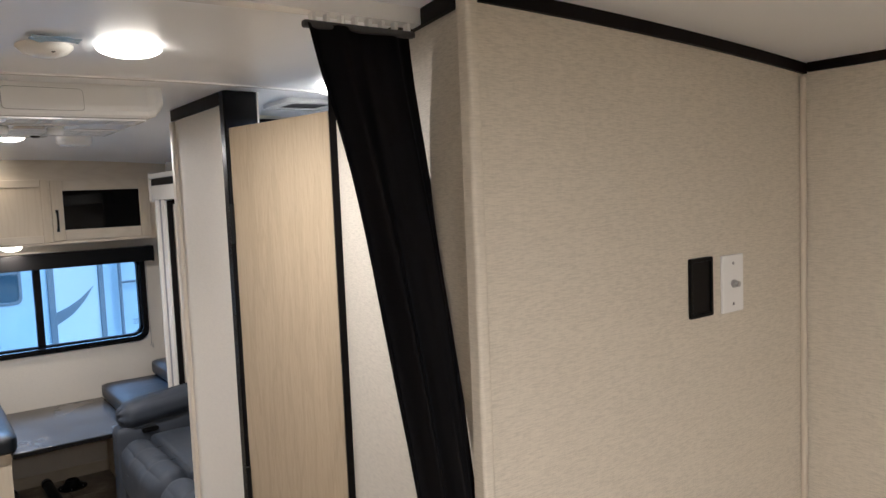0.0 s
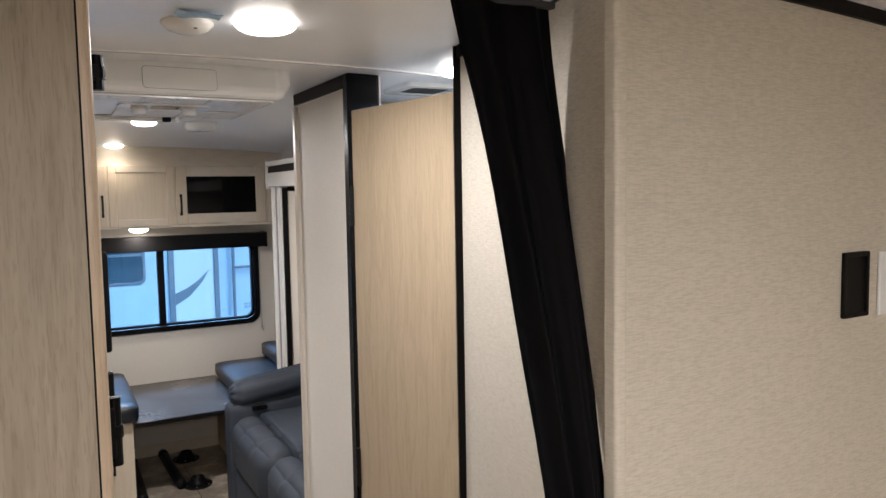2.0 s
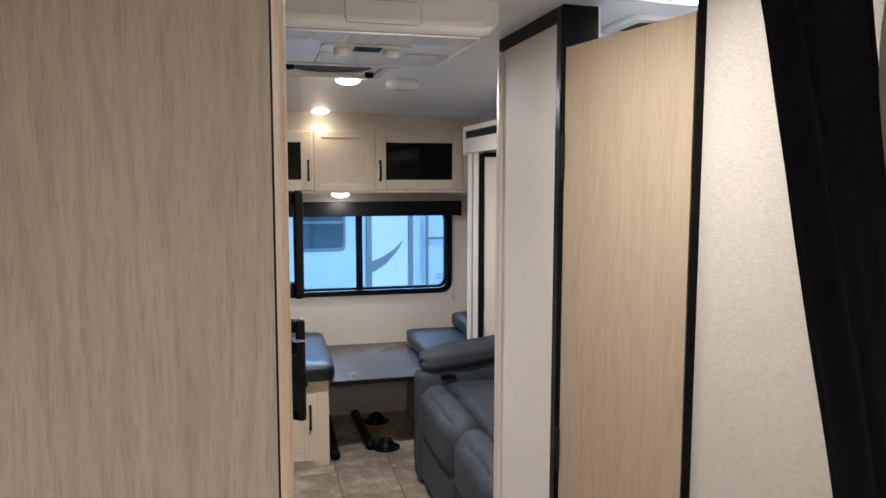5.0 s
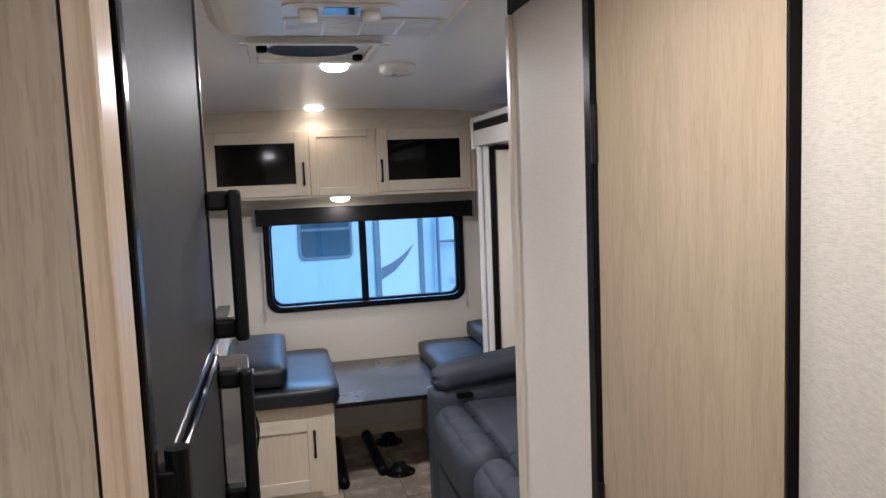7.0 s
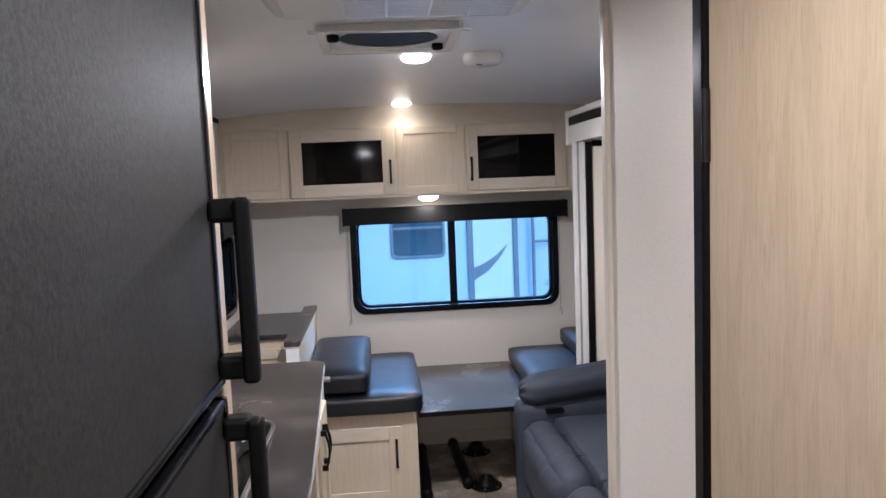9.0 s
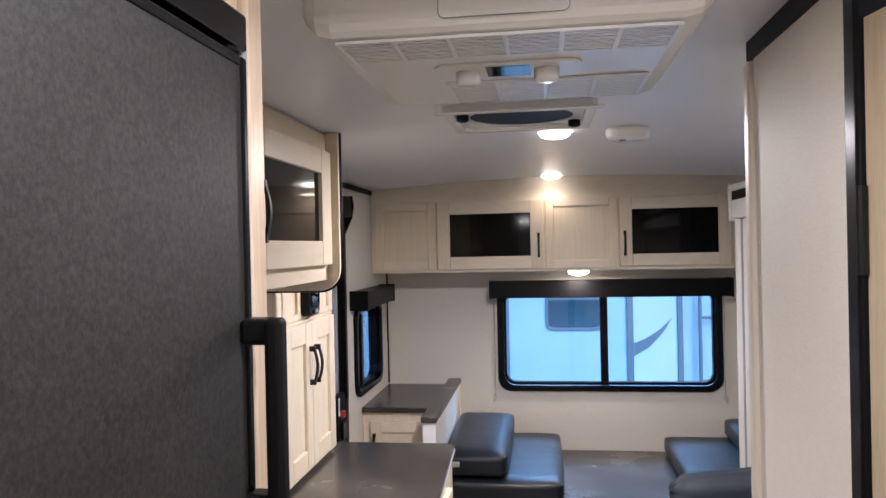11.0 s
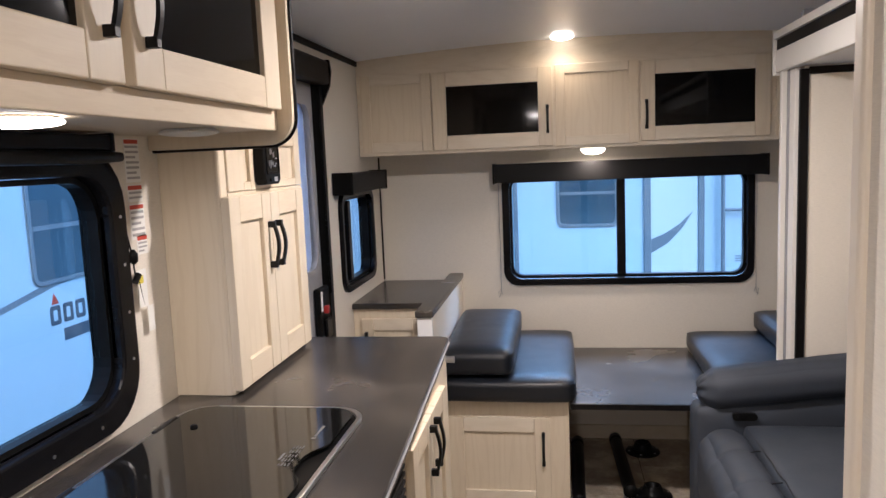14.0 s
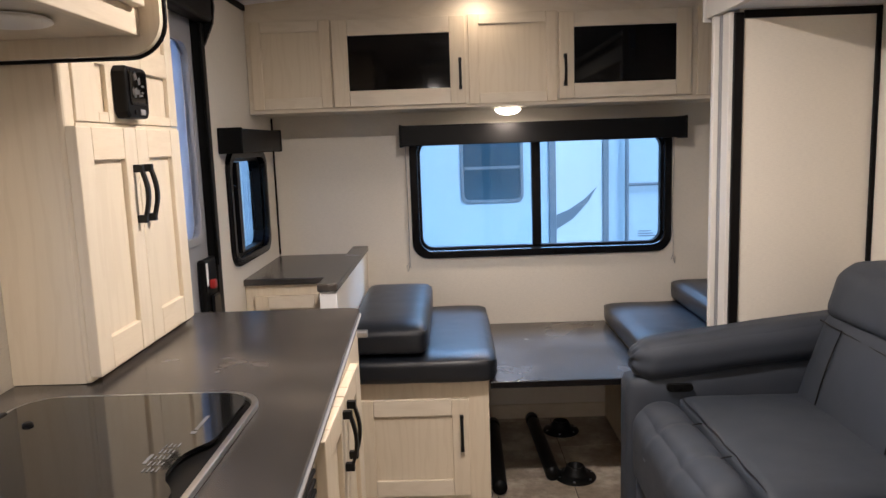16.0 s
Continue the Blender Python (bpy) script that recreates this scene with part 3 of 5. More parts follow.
def cord(parent, points, label, mat, r=0.0016):
    return part("cord", tube(points, r, 6), mat, parent, label)


for x, s in ((0.078, 1), (1.298, -1)):
    pts = [(x, YB - 0.03 - 0.01 * math.sin(k * 0.8), 1.325 - 0.55 * k / 10) for k in range(11)]
    pts += [(x - 0.012 * s, YB - 0.025, 0.742), (x - 0.016 * s, YB - 0.022, 0.77), (x - 0.004 * s, YB - 0.02, 0.78), (x + 0.004 * s, YB - 0.02, 0.757)]
    cord(rear_shade, pts, "thin grey tie-down cord", GREY_METAL)

# ---------------------------------------------------------------- joinery


def pull(parent, plane, u, v0, v1, face, out=0.028, wide=0.011):
    """An arched black bar pull, upright."""
    n = 10
    pts = []
    for k in range(n + 1):
        f = k / n
        pts.append(plane(u, v0 + (v1 - v0) * f, face + out * (0.62 + 0.38 * math.sin(math.pi * f))))
    bm = bmesh.new()
    last = None
    for p in pts:
        o = plane(wide / 2, 0, 0)
        q = plane(0, 0, 0.007)
        cur = [bm.verts.new(c) for c in (p - o, p + o, p + o - q, p - o - q)]
        if last:
            for j in range(4):
                bm.faces.new((last[j], last[(j + 1) % 4], cur[(j + 1) % 4], cur[j]))
        else:
            bm.faces.new(cur)
        last = cur
    bm.faces.new(last[::-1])
    for v in (v0, v1):
        face_box(plane, u - wide / 2 - 0.001, u + wide / 2 + 0.001, v - 0.008, v + 0.008, face, face + out * 0.66, 0.001, bm)
    return part("handle", bm, BLACK_MATT, parent, "black arched bar pull")


def shaker(parent, name, plane, u0, u1, v0, v1, face, stile=0.055, thick=0.02, woods=None, infill=None, handle=None, label="", lip=0.011, rail=None):
    """A framed door or panel: two stiles, two rails and a sunk infill; the frame mesh carries panel and handle."""
    up, across = woods
    rail = rail or stile
    smoked = infill == SMOKED
    d = part(name, face_box(plane, u0 + stile - 0.004, u1 - stile + 0.004, v0 + rail - 0.004, v1 - rail + 0.004, face + 0.001, face + thick - lip), infill or up, parent, "smoked black glass door" if smoked else label)
    for a, c in ((u0, u0 + stile), (u1 - stile, u1)):
        part("stile", face_box(plane, a, c, v0, v1, face, face + thick, 0.0025), up, d, "maple stile" if smoked else "")
    for a, c in ((v0, v0 + rail), (v1 - rail, v1)):
        part("rail", face_box(plane, u0 + stile + 0.0006, u1 - stile - 0.0006, a, c, face, face + thick - 0.0006, 0.0025), across, d, "maple rail" if smoked else "")
    if handle:
        pull(d, plane, handle[0], handle[1], handle[2], face + thick)
    return d


BX = (MAPLE_Z, MAPLE_X)
BY = (MAPLE_Z, MAPLE_Y)

# overhead cabinet across the rear wall
cab = thing("overhead_cabinet", (0.5, 4.94, 1.475), "whitewashed maple overhead cabinet with two smoked glass doors", "cabinet")
part("bottom", box((XL + 0.002, 4.745, 1.475), (XR - 0.002, YB - 0.002, 1.493)), MAPLE_X, cab)
bm = bmesh.new()
for k in range(M * 2):
    x0 = XL + 0.002 + (XR - XL - 0.004) * k / (M * 2)
    x1 = XL + 0.002 + (XR - XL - 0.004) * (k + 1) / (M * 2)
    vs = [bm.verts.new(p) for p in ((x0, 4.733, 1.475), (x1, 4.733, 1.475), (x1, 4.733, ceiling_z(x1) + 0.002), (x0, 4.733, ceiling_z(x0) + 0.002), (x0, 4.745, 1.475), (x1, 4.745, 1.475), (x1, 4.745, ceiling_z(x1) + 0.002), (x0, 4.745, ceiling_z(x0) + 0.002))]
    for f in ((0, 1, 2, 3), (7, 6, 5, 4), (0, 4, 5, 1), (3, 2, 6, 7)):
        bm.faces.new([vs[i] for i in f])
part("face_frame", bm, MAPLE_X, cab)
shaker(cab, "side_panel", to_back, XL + 0.02, -0.190, 1.490, 1.840, -4.733, 0.045, 0.010, BX, lip=0.007)
shaker(cab, "door", to_back, -0.183, 0.356, 1.490, 1.836, -4.733, 0.064, 0.020, BX, SMOKED, (0.333, 1.553, 1.662))
shaker(cab, "centre_panel", to_back, 0.368, 0.726, 1.486, 1.842, -4.733, 0.042, 0.012, BX, lip=0.008)
shaker(cab, "door", to_back, 0.734, 1.266, 1.494, 1.836, -4.733, 0.060, 0.020, BX, SMOKED, (0.757, 1.553, 1.662))
shaker(cab, "side_panel", to_back, 1.292, XR - 0.02, 1.490, 1.840, -4.733, 0.045, 0.010, BX, lip=0.007)


def ceiling_light(x, y, z, r, on, label, group="ceiling lights", deep=0.020, ring_deep=0.003):
    t = thing("ceiling_light", (x, y, z), label, "light", group)
    part("base", lathe([(r * 0.74, 0), (r * 0.76, -ring_deep + 0.003), (r * 0.90, -ring_deep + 0.0015), (r * 0.91, -ring_deep), (r * 0.90, -ring_deep - 0.0005)], (x, y, z)), WHITE, t, "", True)
    arc = [math.pi / 2 * k / 9 for k in range(9)]
    prof = [(r * 0.90, -ring_deep - 0.0007), (r * 0.97, -ring_deep - 0.001)] + [(r * math.cos(a), -ring_deep - 0.004 - (deep - 0.004) * math.sin(a)) for a in arc] + [(0.002, -ring_deep - deep)]
    part("diffuser", lathe(prof, (x, y, z)), DOME_ON if on else DOME_OFF, t, "glowing frosted dome" if on else "unlit frosted dome", True)
    return t


ceiling_light(0.395, 1.440, 1.953, 0.053, True, "lit round dome light on the ceiling")
ceiling_light(0.402, 3.250, 1.953, 0.047, True, "lit round dome light on the ceiling")
ceiling_light(0.402, 4.640, 1.953, 0.049, True, "lit round dome light in front of the overhead cabinet")
ceiling_light(0.535, 4.879, 1.476, 0.055, True, "lit round dome light under the overhead cabinet", deep=0.028, ring_deep=0.006)
ceiling_light(0.93, 1.70, 1.948, 0.045, True, "lit dome light in the bathroom")
# Unseen fitting added to carry the bedroom fill light.
ceiling_light(0.12, -0.44, 1.948, 0.055, True, "unseen lit dome light added in the bedroom")

# ---------------------------------------------------------------- fridge and its surround
sur = thing("fridge_cabinet", (-0.24, 1.41, 0), "grey oak fridge surround reaching the ceiling", "cabinet")
part("side_panel", box((XL + 0.001, 1.090, 0), (0.0799, 1.110, 1.945)), GREY_OAK, sur)
part("corner_trim", slab(lambda u, v, w: Vector((u, v, w)), [(0.0822, 1.0885), (0.0890, 1.0885), (0.0925, 1.0895), (0.0945, 1.0920), (0.0955, 1.0960), (0.0955, 1.134), (0.0822, 1.134)], 0.0, 1.957), OAK_EDGE, sur)
part("groove", box((0.0800, 1.0915, 0), (0.0822, 1.0955, 1.945)), DARK_TRIM, sur, "dark joint line")
part("far_stile", box((0.060, 1.6635, 0), (0.089, 1.703, 1.957), 0.004), OAK_EDGE, sur)
part("far_panel", box((XL + 0.001, 1.686, 0), (0.059, 1.703, 1.945)), MAPLE_Z, sur)
part("top_panel", box((0.060, 1.1365, 1.832), (0.080, 1.6625, 1.957)), OAK_Z, sur)
part("bottom_panel", box((0.060, 1.1365, 0.0), (0.080, 1.6625, 0.30)), OAK_Z, sur)

fr = thing("fridge", (-0.2, 1.42, 0.30), "dark textured two-door fridge with black handles", "fridge")
part("body", box((-0.45, 1.16, 0.302), (0.055, 1.662, 1.795), 0.004), BLACK, fr)
part("frame_side", box((0.060, 1.1345, 0.302), (0.0925, 1.1505, 1.830), 0.003), BLACK_GLOSS, fr)
part("frame_side", box((0.060, 1.649, 0.302), (0.090, 1.6630, 1.830), 0.003), GREY_METAL, fr)
part("frame_top", box((0.060, 1.1545, 1.796), (0.096, 1.6485, 1.830), 0.003), BLACK_GLOSS, fr)


def fridge_door(z0, z1, h0, h1):
    d = part("door", box((0.058, 1.160, z0), (0.094, 1.640, z1), 0.004), FRIDGE, fr)
    for lo, hi in (((1.152, z0 - 0.002), (1.170, z1 + 0.002)), ((1.633, z0 - 0.002), (1.6455, z1 + 0.002)), ((1.1705, z0 - 0.002), (1.6325, z0 + 0.008)), ((1.1705, z1 - 0.008), (1.6325, z1 + 0.002))):
        part("edge_trim", box((0.056, *lo), (0.0965, *hi), 0.003), BLACK_GLOSS, d, "glossy black door edging")
    part("handle", box((0.1200, 1.609, h0), (0.1365, 1.628, h1), 0.005, 3), BLACK, d, "chunky black plastic handle")
    for z in (h0 + 0.003, h1 - 0.025):
        part("handle_bracket", box((0.0945, 1.618, z), (0.1225, 1.644, z + 0.024), 0.005, 3), BLACK, d)
    return d


fridge_door(1.362, 1.788, 1.366, 1.552)
fridge_door(0.322, 1.345, 1.150, 1.330)
for z0, z1 in ((1.785, 1.828), (1.300, 1.390)):
    bm = tube([(0.106, 1.180, z0), (0.106, 1.180, z1)], 0.008, 14)
    box((0.0925, 1.170, z0 + 0.012), (0.106, 1.190, z1 - 0.012), 0.002, 2, bm)
    tube([(0.106, 1.180, (z0 + z1) / 2 - 0.008), (0.106, 1.180, (z0 + z1) / 2 + 0.008)], 0.010, 14, bm)
    part("hinge", bm, BLACK, fr, "black barrel hinge")

# ---------------------------------------------------------------- galley
CT = 0.915
lower = thing("base_cabinet", (-0.25, 2.66, 0), "whitewashed maple base cabinet below the dark counter", "cabinet")
part("carcass", box((XL + 0.002, 1.704, 0.0), (0.012, 3.50, 0.640)), MAPLE_Y, lower)
for lo, hi in (((0.012, 1.704, 0.08), (0.032, 2.270, 0.884)), ((0.012, 2.865, 0.08), (0.032, 3.50, 0.884)), ((XL + 0.002, 3.482, 0.641), (0.0115, 3.50, 0.884))):
    part("face_frame", box(lo, hi, 0.002), MAPLE_Z, lower)
shaker(lower, "door", to_aisle, 2.885, 3.113, 0.14, 0.828, 0.032, 0.055, 0.020, BY, None, (3.086, 0.690, 0.800))
shaker(lower, "door", to_aisle, 3.117, 3.345, 0.14, 0.828, 0.032, 0.055, 0.020, BY, None, (3.144, 0.690, 0.800))
shaker(lower, "door", to_aisle, 1.80, 2.245, 0.14, 0.828, 0.032, 0.062, 0.020, BY, None, (2.205, 0.690, 0.800))
part("latch", tube([(0.030, 3.490, 0.860), (0.058, 3.490, 0.860)], 0.010, 14), STEEL, lower, "small chrome button latch")

ovn = thing("oven", (-0.1, 2.57, 0.08), "black built-in oven with a louvred vent", "oven")
part("body", box((-0.40, 2.280, 0.645), (0.030, 2.860, 0.884), 0.003), BLACK, ovn)
part("front", box((0.0305, 2.280, 0.08), (0.046, 2.860, 0.640), 0.004), BLACK_GLOSS, ovn)
for k in range(6):
    z = 0.735 + 0.018 * k
    part("slat", box((0.0305, 2.695, z), (0.040, 2.850, z + 0.009), 0.002), BLACK_MATT, ovn)
for y in (2.35, 2.45, 2.55):
    part("knob", tube([(0.0305, y, 0.79), (0.062, y, 0.79)], 0.017, 18), BLACK, ovn)
part("door_bar", tube([(0.075, 2.33, 0.615), (0.075, 2.82, 0.615)], 0.010, 12), STEEL, ovn)

front = [(0.090, 1.7035), (0.083, 2.50)] + [(0.036 - 0.025 + 0.025 * math.cos(a), 3.550 - 0.025 + 0.025 * math.sin(a)) for a in (math.pi / 2 * k / 8 for k in range(9))]
pts = [(XL + 0.001, 1.7035)] + front + [(XL + 0.001, 3.550)]
top = slab(lambda u, v, w: Vector((u, v, w)), pts, 0.885, CT, None, 0.004)
ob = tagged(part("countertop", top, WORKTOP), "dark stone-look laminate countertop along the galley wall", "countertop")
edge = [(u + 0.0015, v + (0.0015 if v > 3.53 else 0.0), 0.900) for u, v in front] + [(XL + 0.18, 3.5515, 0.900)]
part("edge_band", tube(edge, 0.0028, 8), GREY_METAL, ob, "thin grey edge band")

hob = thing("cooktop_cover", (-0.25, 2.64, CT), "black glass cooktop lid with steel rim, closed", "cooktop")
flat = lambda u, v, w: Vector((u, v, w))
part("rim", ring(flat, rounded(-0.440, -0.030, 2.345, 2.935, 0.07, 8), rounded(-0.434, -0.040, 2.351, 2.925, 0.065, 8), CT + 0.001, CT + 0.010, None, 0.002), STEEL, hob, "brushed steel rim")
part("well", slab(flat, rounded(-0.4335, -0.0405, 2.3515, 2.9245, 0.065, 8), CT + 0.001, CT + 0.003), BLACK, hob)
right = [(-0.050 - 0.030 * math.exp(-((v - 2.637) / 0.062) ** 4), v) for v in [2.42 + 0.01 * k for k in range(45)]]
lid_pts = right + [p for p in rounded(-0.425, -0.050, 2.36, 2.915, 0.05, 8) if not (p[0] > -0.0502 and p[1] < 2.87 and p[1] > 2.41)]
part("lid", slab(flat, lid_pts, CT + 0.008, CT + 0.014, None, 0.001), LID_GLASS, hob, "polished black glass lid")
for y in (2.46, 2.80):
    part("hinge", box((-0.434, y - 0.045, CT + 0.010), (-0.424, y + 0.045, CT + 0.0165), 0.002), BLACK_MATT, hob)
for k in range(4):
    for j in range(5):
        a = 2.615 + 0.019 * j
        part("print", box((-0.113 + 0.006 * k, a, CT + 0.0142), (-0.1107 + 0.006 * k, a + 0.010 + 0.004 * ((k + j) % 2), CT + 0.0145)), PALE_INK, hob, "small grey print")
part("heading", box((-0.122, 2.640, CT + 0.0142), (-0.117, 2.670, CT + 0.0145)), PALE_INK, hob, "small grey print")
part("logo", box((-0.094, 2.738, CT + 0.0142), (-0.085, 2.748, CT + 0.0145)), PALE_INK, hob, "pale maker's mark")
part("logo", box((-0.0925, 2.752, CT + 0.0142), (-0.0865, 2.808, CT + 0.0145)), PALE_INK, hob, "pale maker's mark")
part("bump_stop", lathe([(0.008, 0), (0.008, 0.003), (0.005, 0.005)], (-0.36, 2.79, CT + 0.0142), 16), BLACK, hob)

hob.location += Vector((-0.011, -0.050, 0.0))

# pantry standing on the counter
pan = thing("pantry_cabinet", (-0.47, 3.22, CT), "tall maple pantry cabinet standing on the counter", "cabinet")
part("body", box((XL + 0.001, 2.976, CT + 0.001), (-0.400, 3.500, 1.935)), MAPLE_Z, pan)
part("corner", box((-0.402, 2.972, CT + 0.001), (-0.3865, 3.010, 1.935), 0.007, 3), MAPLE_Z, pan)
part("face_frame", box((-0.3995, 3.011, CT + 0.001), (-0.3865, 3.500, 1.392), 0.001), MAPLE_Z, pan)
shaker(pan, "door", to_aisle, 2.966, 3.208, 0.930, 1.384, -0.3855, 0.055, 0.021, BY, None, (3.186, 1.198, 1.302), rail=0.062)
shaker(pan, "door", to_aisle, 3.2095, 3.452, 0.930, 1.384, -0.3855, 0.055, 0.021, BY, None, (3.232, 1.198, 1.302), rail=0.062)
upb = part("upper_panel", face_box(to_aisle, 3.011, 3.500, 1.394, 1.930, -0.3995, -0.3945), MAPLE_Z, pan)
for a, c in ((3.0115, 3.098), (3.140, 3.310), (3.455, 3.500)):
    part("stile", face_box(to_aisle, a, c, 1.394, 1.930, -0.3944, -0.3840, 0.002), MAPLE_Z, upb)
for a, c in ((3.0985, 3.1395), (3.3105, 3.4545)):
    for d, e in ((1.394, 1.415), (1.505, 1.560), (1.88, 1.930)):
        part("rail", face_box(to_aisle, a, c, d, e, -0.3944, -0.3843, 0.002), MAPLE_Y, upb)

ctl = thing("control_panel", (-0.38, 3.255, 1.40), "black power outlet and control panel on the pantry", "control panel")
oct_pts = lambda a, c, d, e, k: [(a + k, d), (c - k, d), (c, d + k), (c, e - k), (c - k, e), (a + k, e), (a, e - k), (a, d + k)]
part("plate", slab(to_aisle, oct_pts(3.203, 3.312, 1.402, 1.506, 0.012), -0.3835, -0.356, None, 0.006), BLACK, ctl)
part("bezel", ring(to_aisle, oct_pts(3.216, 3.300, 1.428, 1.500, 0.006), oct_pts(3.222, 3.294, 1.434, 1.494, 0.004), -0.3559, -0.353, None, 0.001), BLACK_GLOSS, ctl)
part("screen", face_box(to_aisle, 3.2225, 3.2935, 1.4345, 1.4935, -0.3559, -0.3548), SMOKED, ctl, "dark glossy meter window")
rnd = random.Random(5)
# Random steel chips modelled as the highlights of crumpled clear film.
for k in range(12):
    y, z = 3.230 + rnd.random() * 0.048, 1.440 + rnd.random() * 0.040
    dy, dz = 0.003 + rnd.random() * 0.010, 0.003 + rnd.random() * 0.014
    part("glint", slab(to_aisle, [(y, z), (y + dy, z + dz * 0.2), (y + dy * 0.6, z + dz), (y - dy * 0.3, z + dz * 0.7)], -0.3547, -0.3543 + 0.0002 * k), STEEL, ctl, "steel chip shaped as a glint of crumpled clear film")
part("port", tube([(-0.3559, 3.238, 1.414), (-0.3535, 3.238, 1.414)], 0.005, 12), BLACK_GLOSS, ctl)
part("port", face_box(to_aisle, 3.262, 3.284, 1.409, 1.421, -0.3559, -0.3540, 0.001), GREY_METAL, ctl)

ctl.location += Vector((0.0, -0.040, 0.002))

# wall cabinet over the counter
up = thing("wall_cabinet", (-0.38, 2.36, 1.515), "maple wall cabinet over the counter with smoked glass doors", "cabinet")
part("body", box((XL + 0.001, 1.704, 1.544), (-0.242, 2.943, 1.925)), MAPLE_Y, up)
part("bottom", box((XL + 0.001, 1.704, 1.528), (-0.242, 2.943, 1.5435)), MAPLE_SHADED, up)
for a in ((1.7045, 2.943, 1.526, 1.570), (1.7045, 2.943, 1.868, 1.925)):
    part("face_rail", face_box(to_aisle, *a, -0.2415, -0.227, 0.002), MAPLE_Y, up)
for a, c in ((2.328, 2.390), (2.905, 2.943), (1.7045, 1.81)):
    part("face_stile", face_box(to_aisle, a, c, 1.5705, 1.8675, -0.2415, -0.2275), MAPLE_Z, up)
shaker(up, "door", to_aisle, 1.796, 2.346, 1.569, 1.872, -0.2265, 0.079, 0.020, BY, SMOKED, (2.308, 1.634, 1.746), rail=0.063)
shaker(up, "door", to_aisle, 2.371, 2.921, 1.569, 1.872, -0.2265, 0.079, 0.020, BY, SMOKED, (2.409, 1.634, 1.746), rail=0.063)
r = 0.060
FRONT_X = -0.193
prof = [(XL + 0.001, 1.496), (FRONT_X - r, 1.496)] + [(FRONT_X - r + r * math.sin(a), 1.496 + r - r * math.cos(a)) for a in (math.pi / 2 * k / 8 for k in range(1, 9))] + [(FRONT_X, 1.930), (XL + 0.001, 1.930)]
endp = lambda u, v, w: Vector((u, w, v))
part("end_panel", slab(endp, prof, 2.9435, 2.966), MAPLE_Z, up)
part("end_edge", tube([(u + (0.001 if i > 1 else 0), 2.962, v - (0.001 if i < 3 else 0)) for i, (u, v) in enumerate(prof[:-1])], 0.0050, 8, None, 1.0), DARK_TRIM, up, "dark edge band of the rounded end panel")
for y, on in ((2.28, True), (2.735, False)):
    ceiling_light(-0.325, y, 1.5278, 0.056, on, "lit puck light under the wall cabinet" if on else "unlit puck light under the wall cabinet", "under-cabinet lights", 0.012, 0.003)

# warning stickers, tie-down cord and tags on the wall by the counter window
for z0, z1, bars, y0, y1 in ((1.428, 1.522, 7, 2.846, 2.902), (1.386, 1.423, 2, 2.846, 2.902), (1.304, 1.381, 5, 2.846, 2.902), (1.270, 1.312, 3, 2.864, 2.905)):
    st = thing("warning_sticker", (XL, (y0 + y1) / 2, z0), "white warning sticker with a red heading on the wall", "sticker", "warning stickers")
    part("sheet", box((XL + 0.0005, y0, z0), (XL + 0.0012, y1, z1)), PAPER, st)
    part("heading", box((XL + 0.0013, y0 + 0.002, z1 - 0.011), (XL + 0.0017, y1 - 0.002, z1 - 0.002)), INK_RED, st)
    step = (z1 - z0 - 0.016) / bars
    for k in range(bars):
        z = z1 - 0.015 - step * k
        part("print", box((XL + 0.0013, y0 + 0.004, z - step * 0.45), (XL + 0.0017, y1 - 0.004 - 0.012 * (k % 3 == 2), z)), INK, st)
cord(galley_shade, [(XL + 0.02, 2.7480, 1.4800), (XL + 0.016, 2.7660, 1.4450), (XL + 0.015, 2.7810, 1.4220), (XL + 0.014, 2.8080, 1.3220), (XL + 0.014, 2.8200, 1.2740), (XL + 0.013, 2.8280, 1.2270), (XL + 0.012, 2.8410, 1.2120), (XL + 0.011, 2.8530, 1.1620)], "thin black tie-down cord", BLACK, 0.002)
tg = thing("hang_tag", (XL, 2.8530, 1.1020), "white paper tag with a yellow mark hanging from the cord", "tag")
part("bead", lathe([(0.003, 0), (0.009, 0.006), (0.010, 0.022), (0.004, 0.032)], (XL + 0.016, 2.8210, 1.2550), 14), BLACK, tg, "black cord bead", True)
part("clip", tube([(XL + 0.014, 2.8220, 1.2160), (XL + 0.014, 2.8380, 1.2310)], 0.007, 10), BLACK, tg, "black cord clip")
part("card", box((XL + 0.012, 2.8360, 1.1570), (XL + 0.0128, 2.8680, 1.2400)), PAPER, tg)
part("mark", box((XL + 0.0129, 2.8370, 1.2100), (XL + 0.0133, 2.8560, 1.2270)), YELLOW, tg)
part("strip", box((XL + 0.012, 2.8630, 1.1000), (XL + 0.0128, 2.8860, 1.1565)), PAPER, tg)

# ---------------------------------------------------------------- entry door
ed = thing("door_2", (XL, 3.89, 0.02), "grey entry door with a tall tinted window, closed", "door", kind="structure")
part("frame", ring(to_aisle, rounded(3.535, 4.158, 0.022, 1.835, 0.05), rounded(3.580, 4.112, 0.06, 1.790, 0.04), XL - 0.04, XL + 0.022, None, 0.004), BLACK, ed)
part("leaf", ring(to_aisle, rounded(3.582, 4.110, 0.062, 1.788, 0.04), rounded(3.64, 4.050, 1.05, 1.68, 0.06), XL - 0.035, XL - 0.006, None, 0.003), GREY_METAL, ed)
part("window_frame", ring(to_aisle, rounded(3.625, 4.065, 1.035, 1.695, 0.07), rounded(3.652, 4.038, 1.062, 1.668, 0.055), XL - 0.006, XL + 0.006, None, 0.002), GREY_METAL, ed)
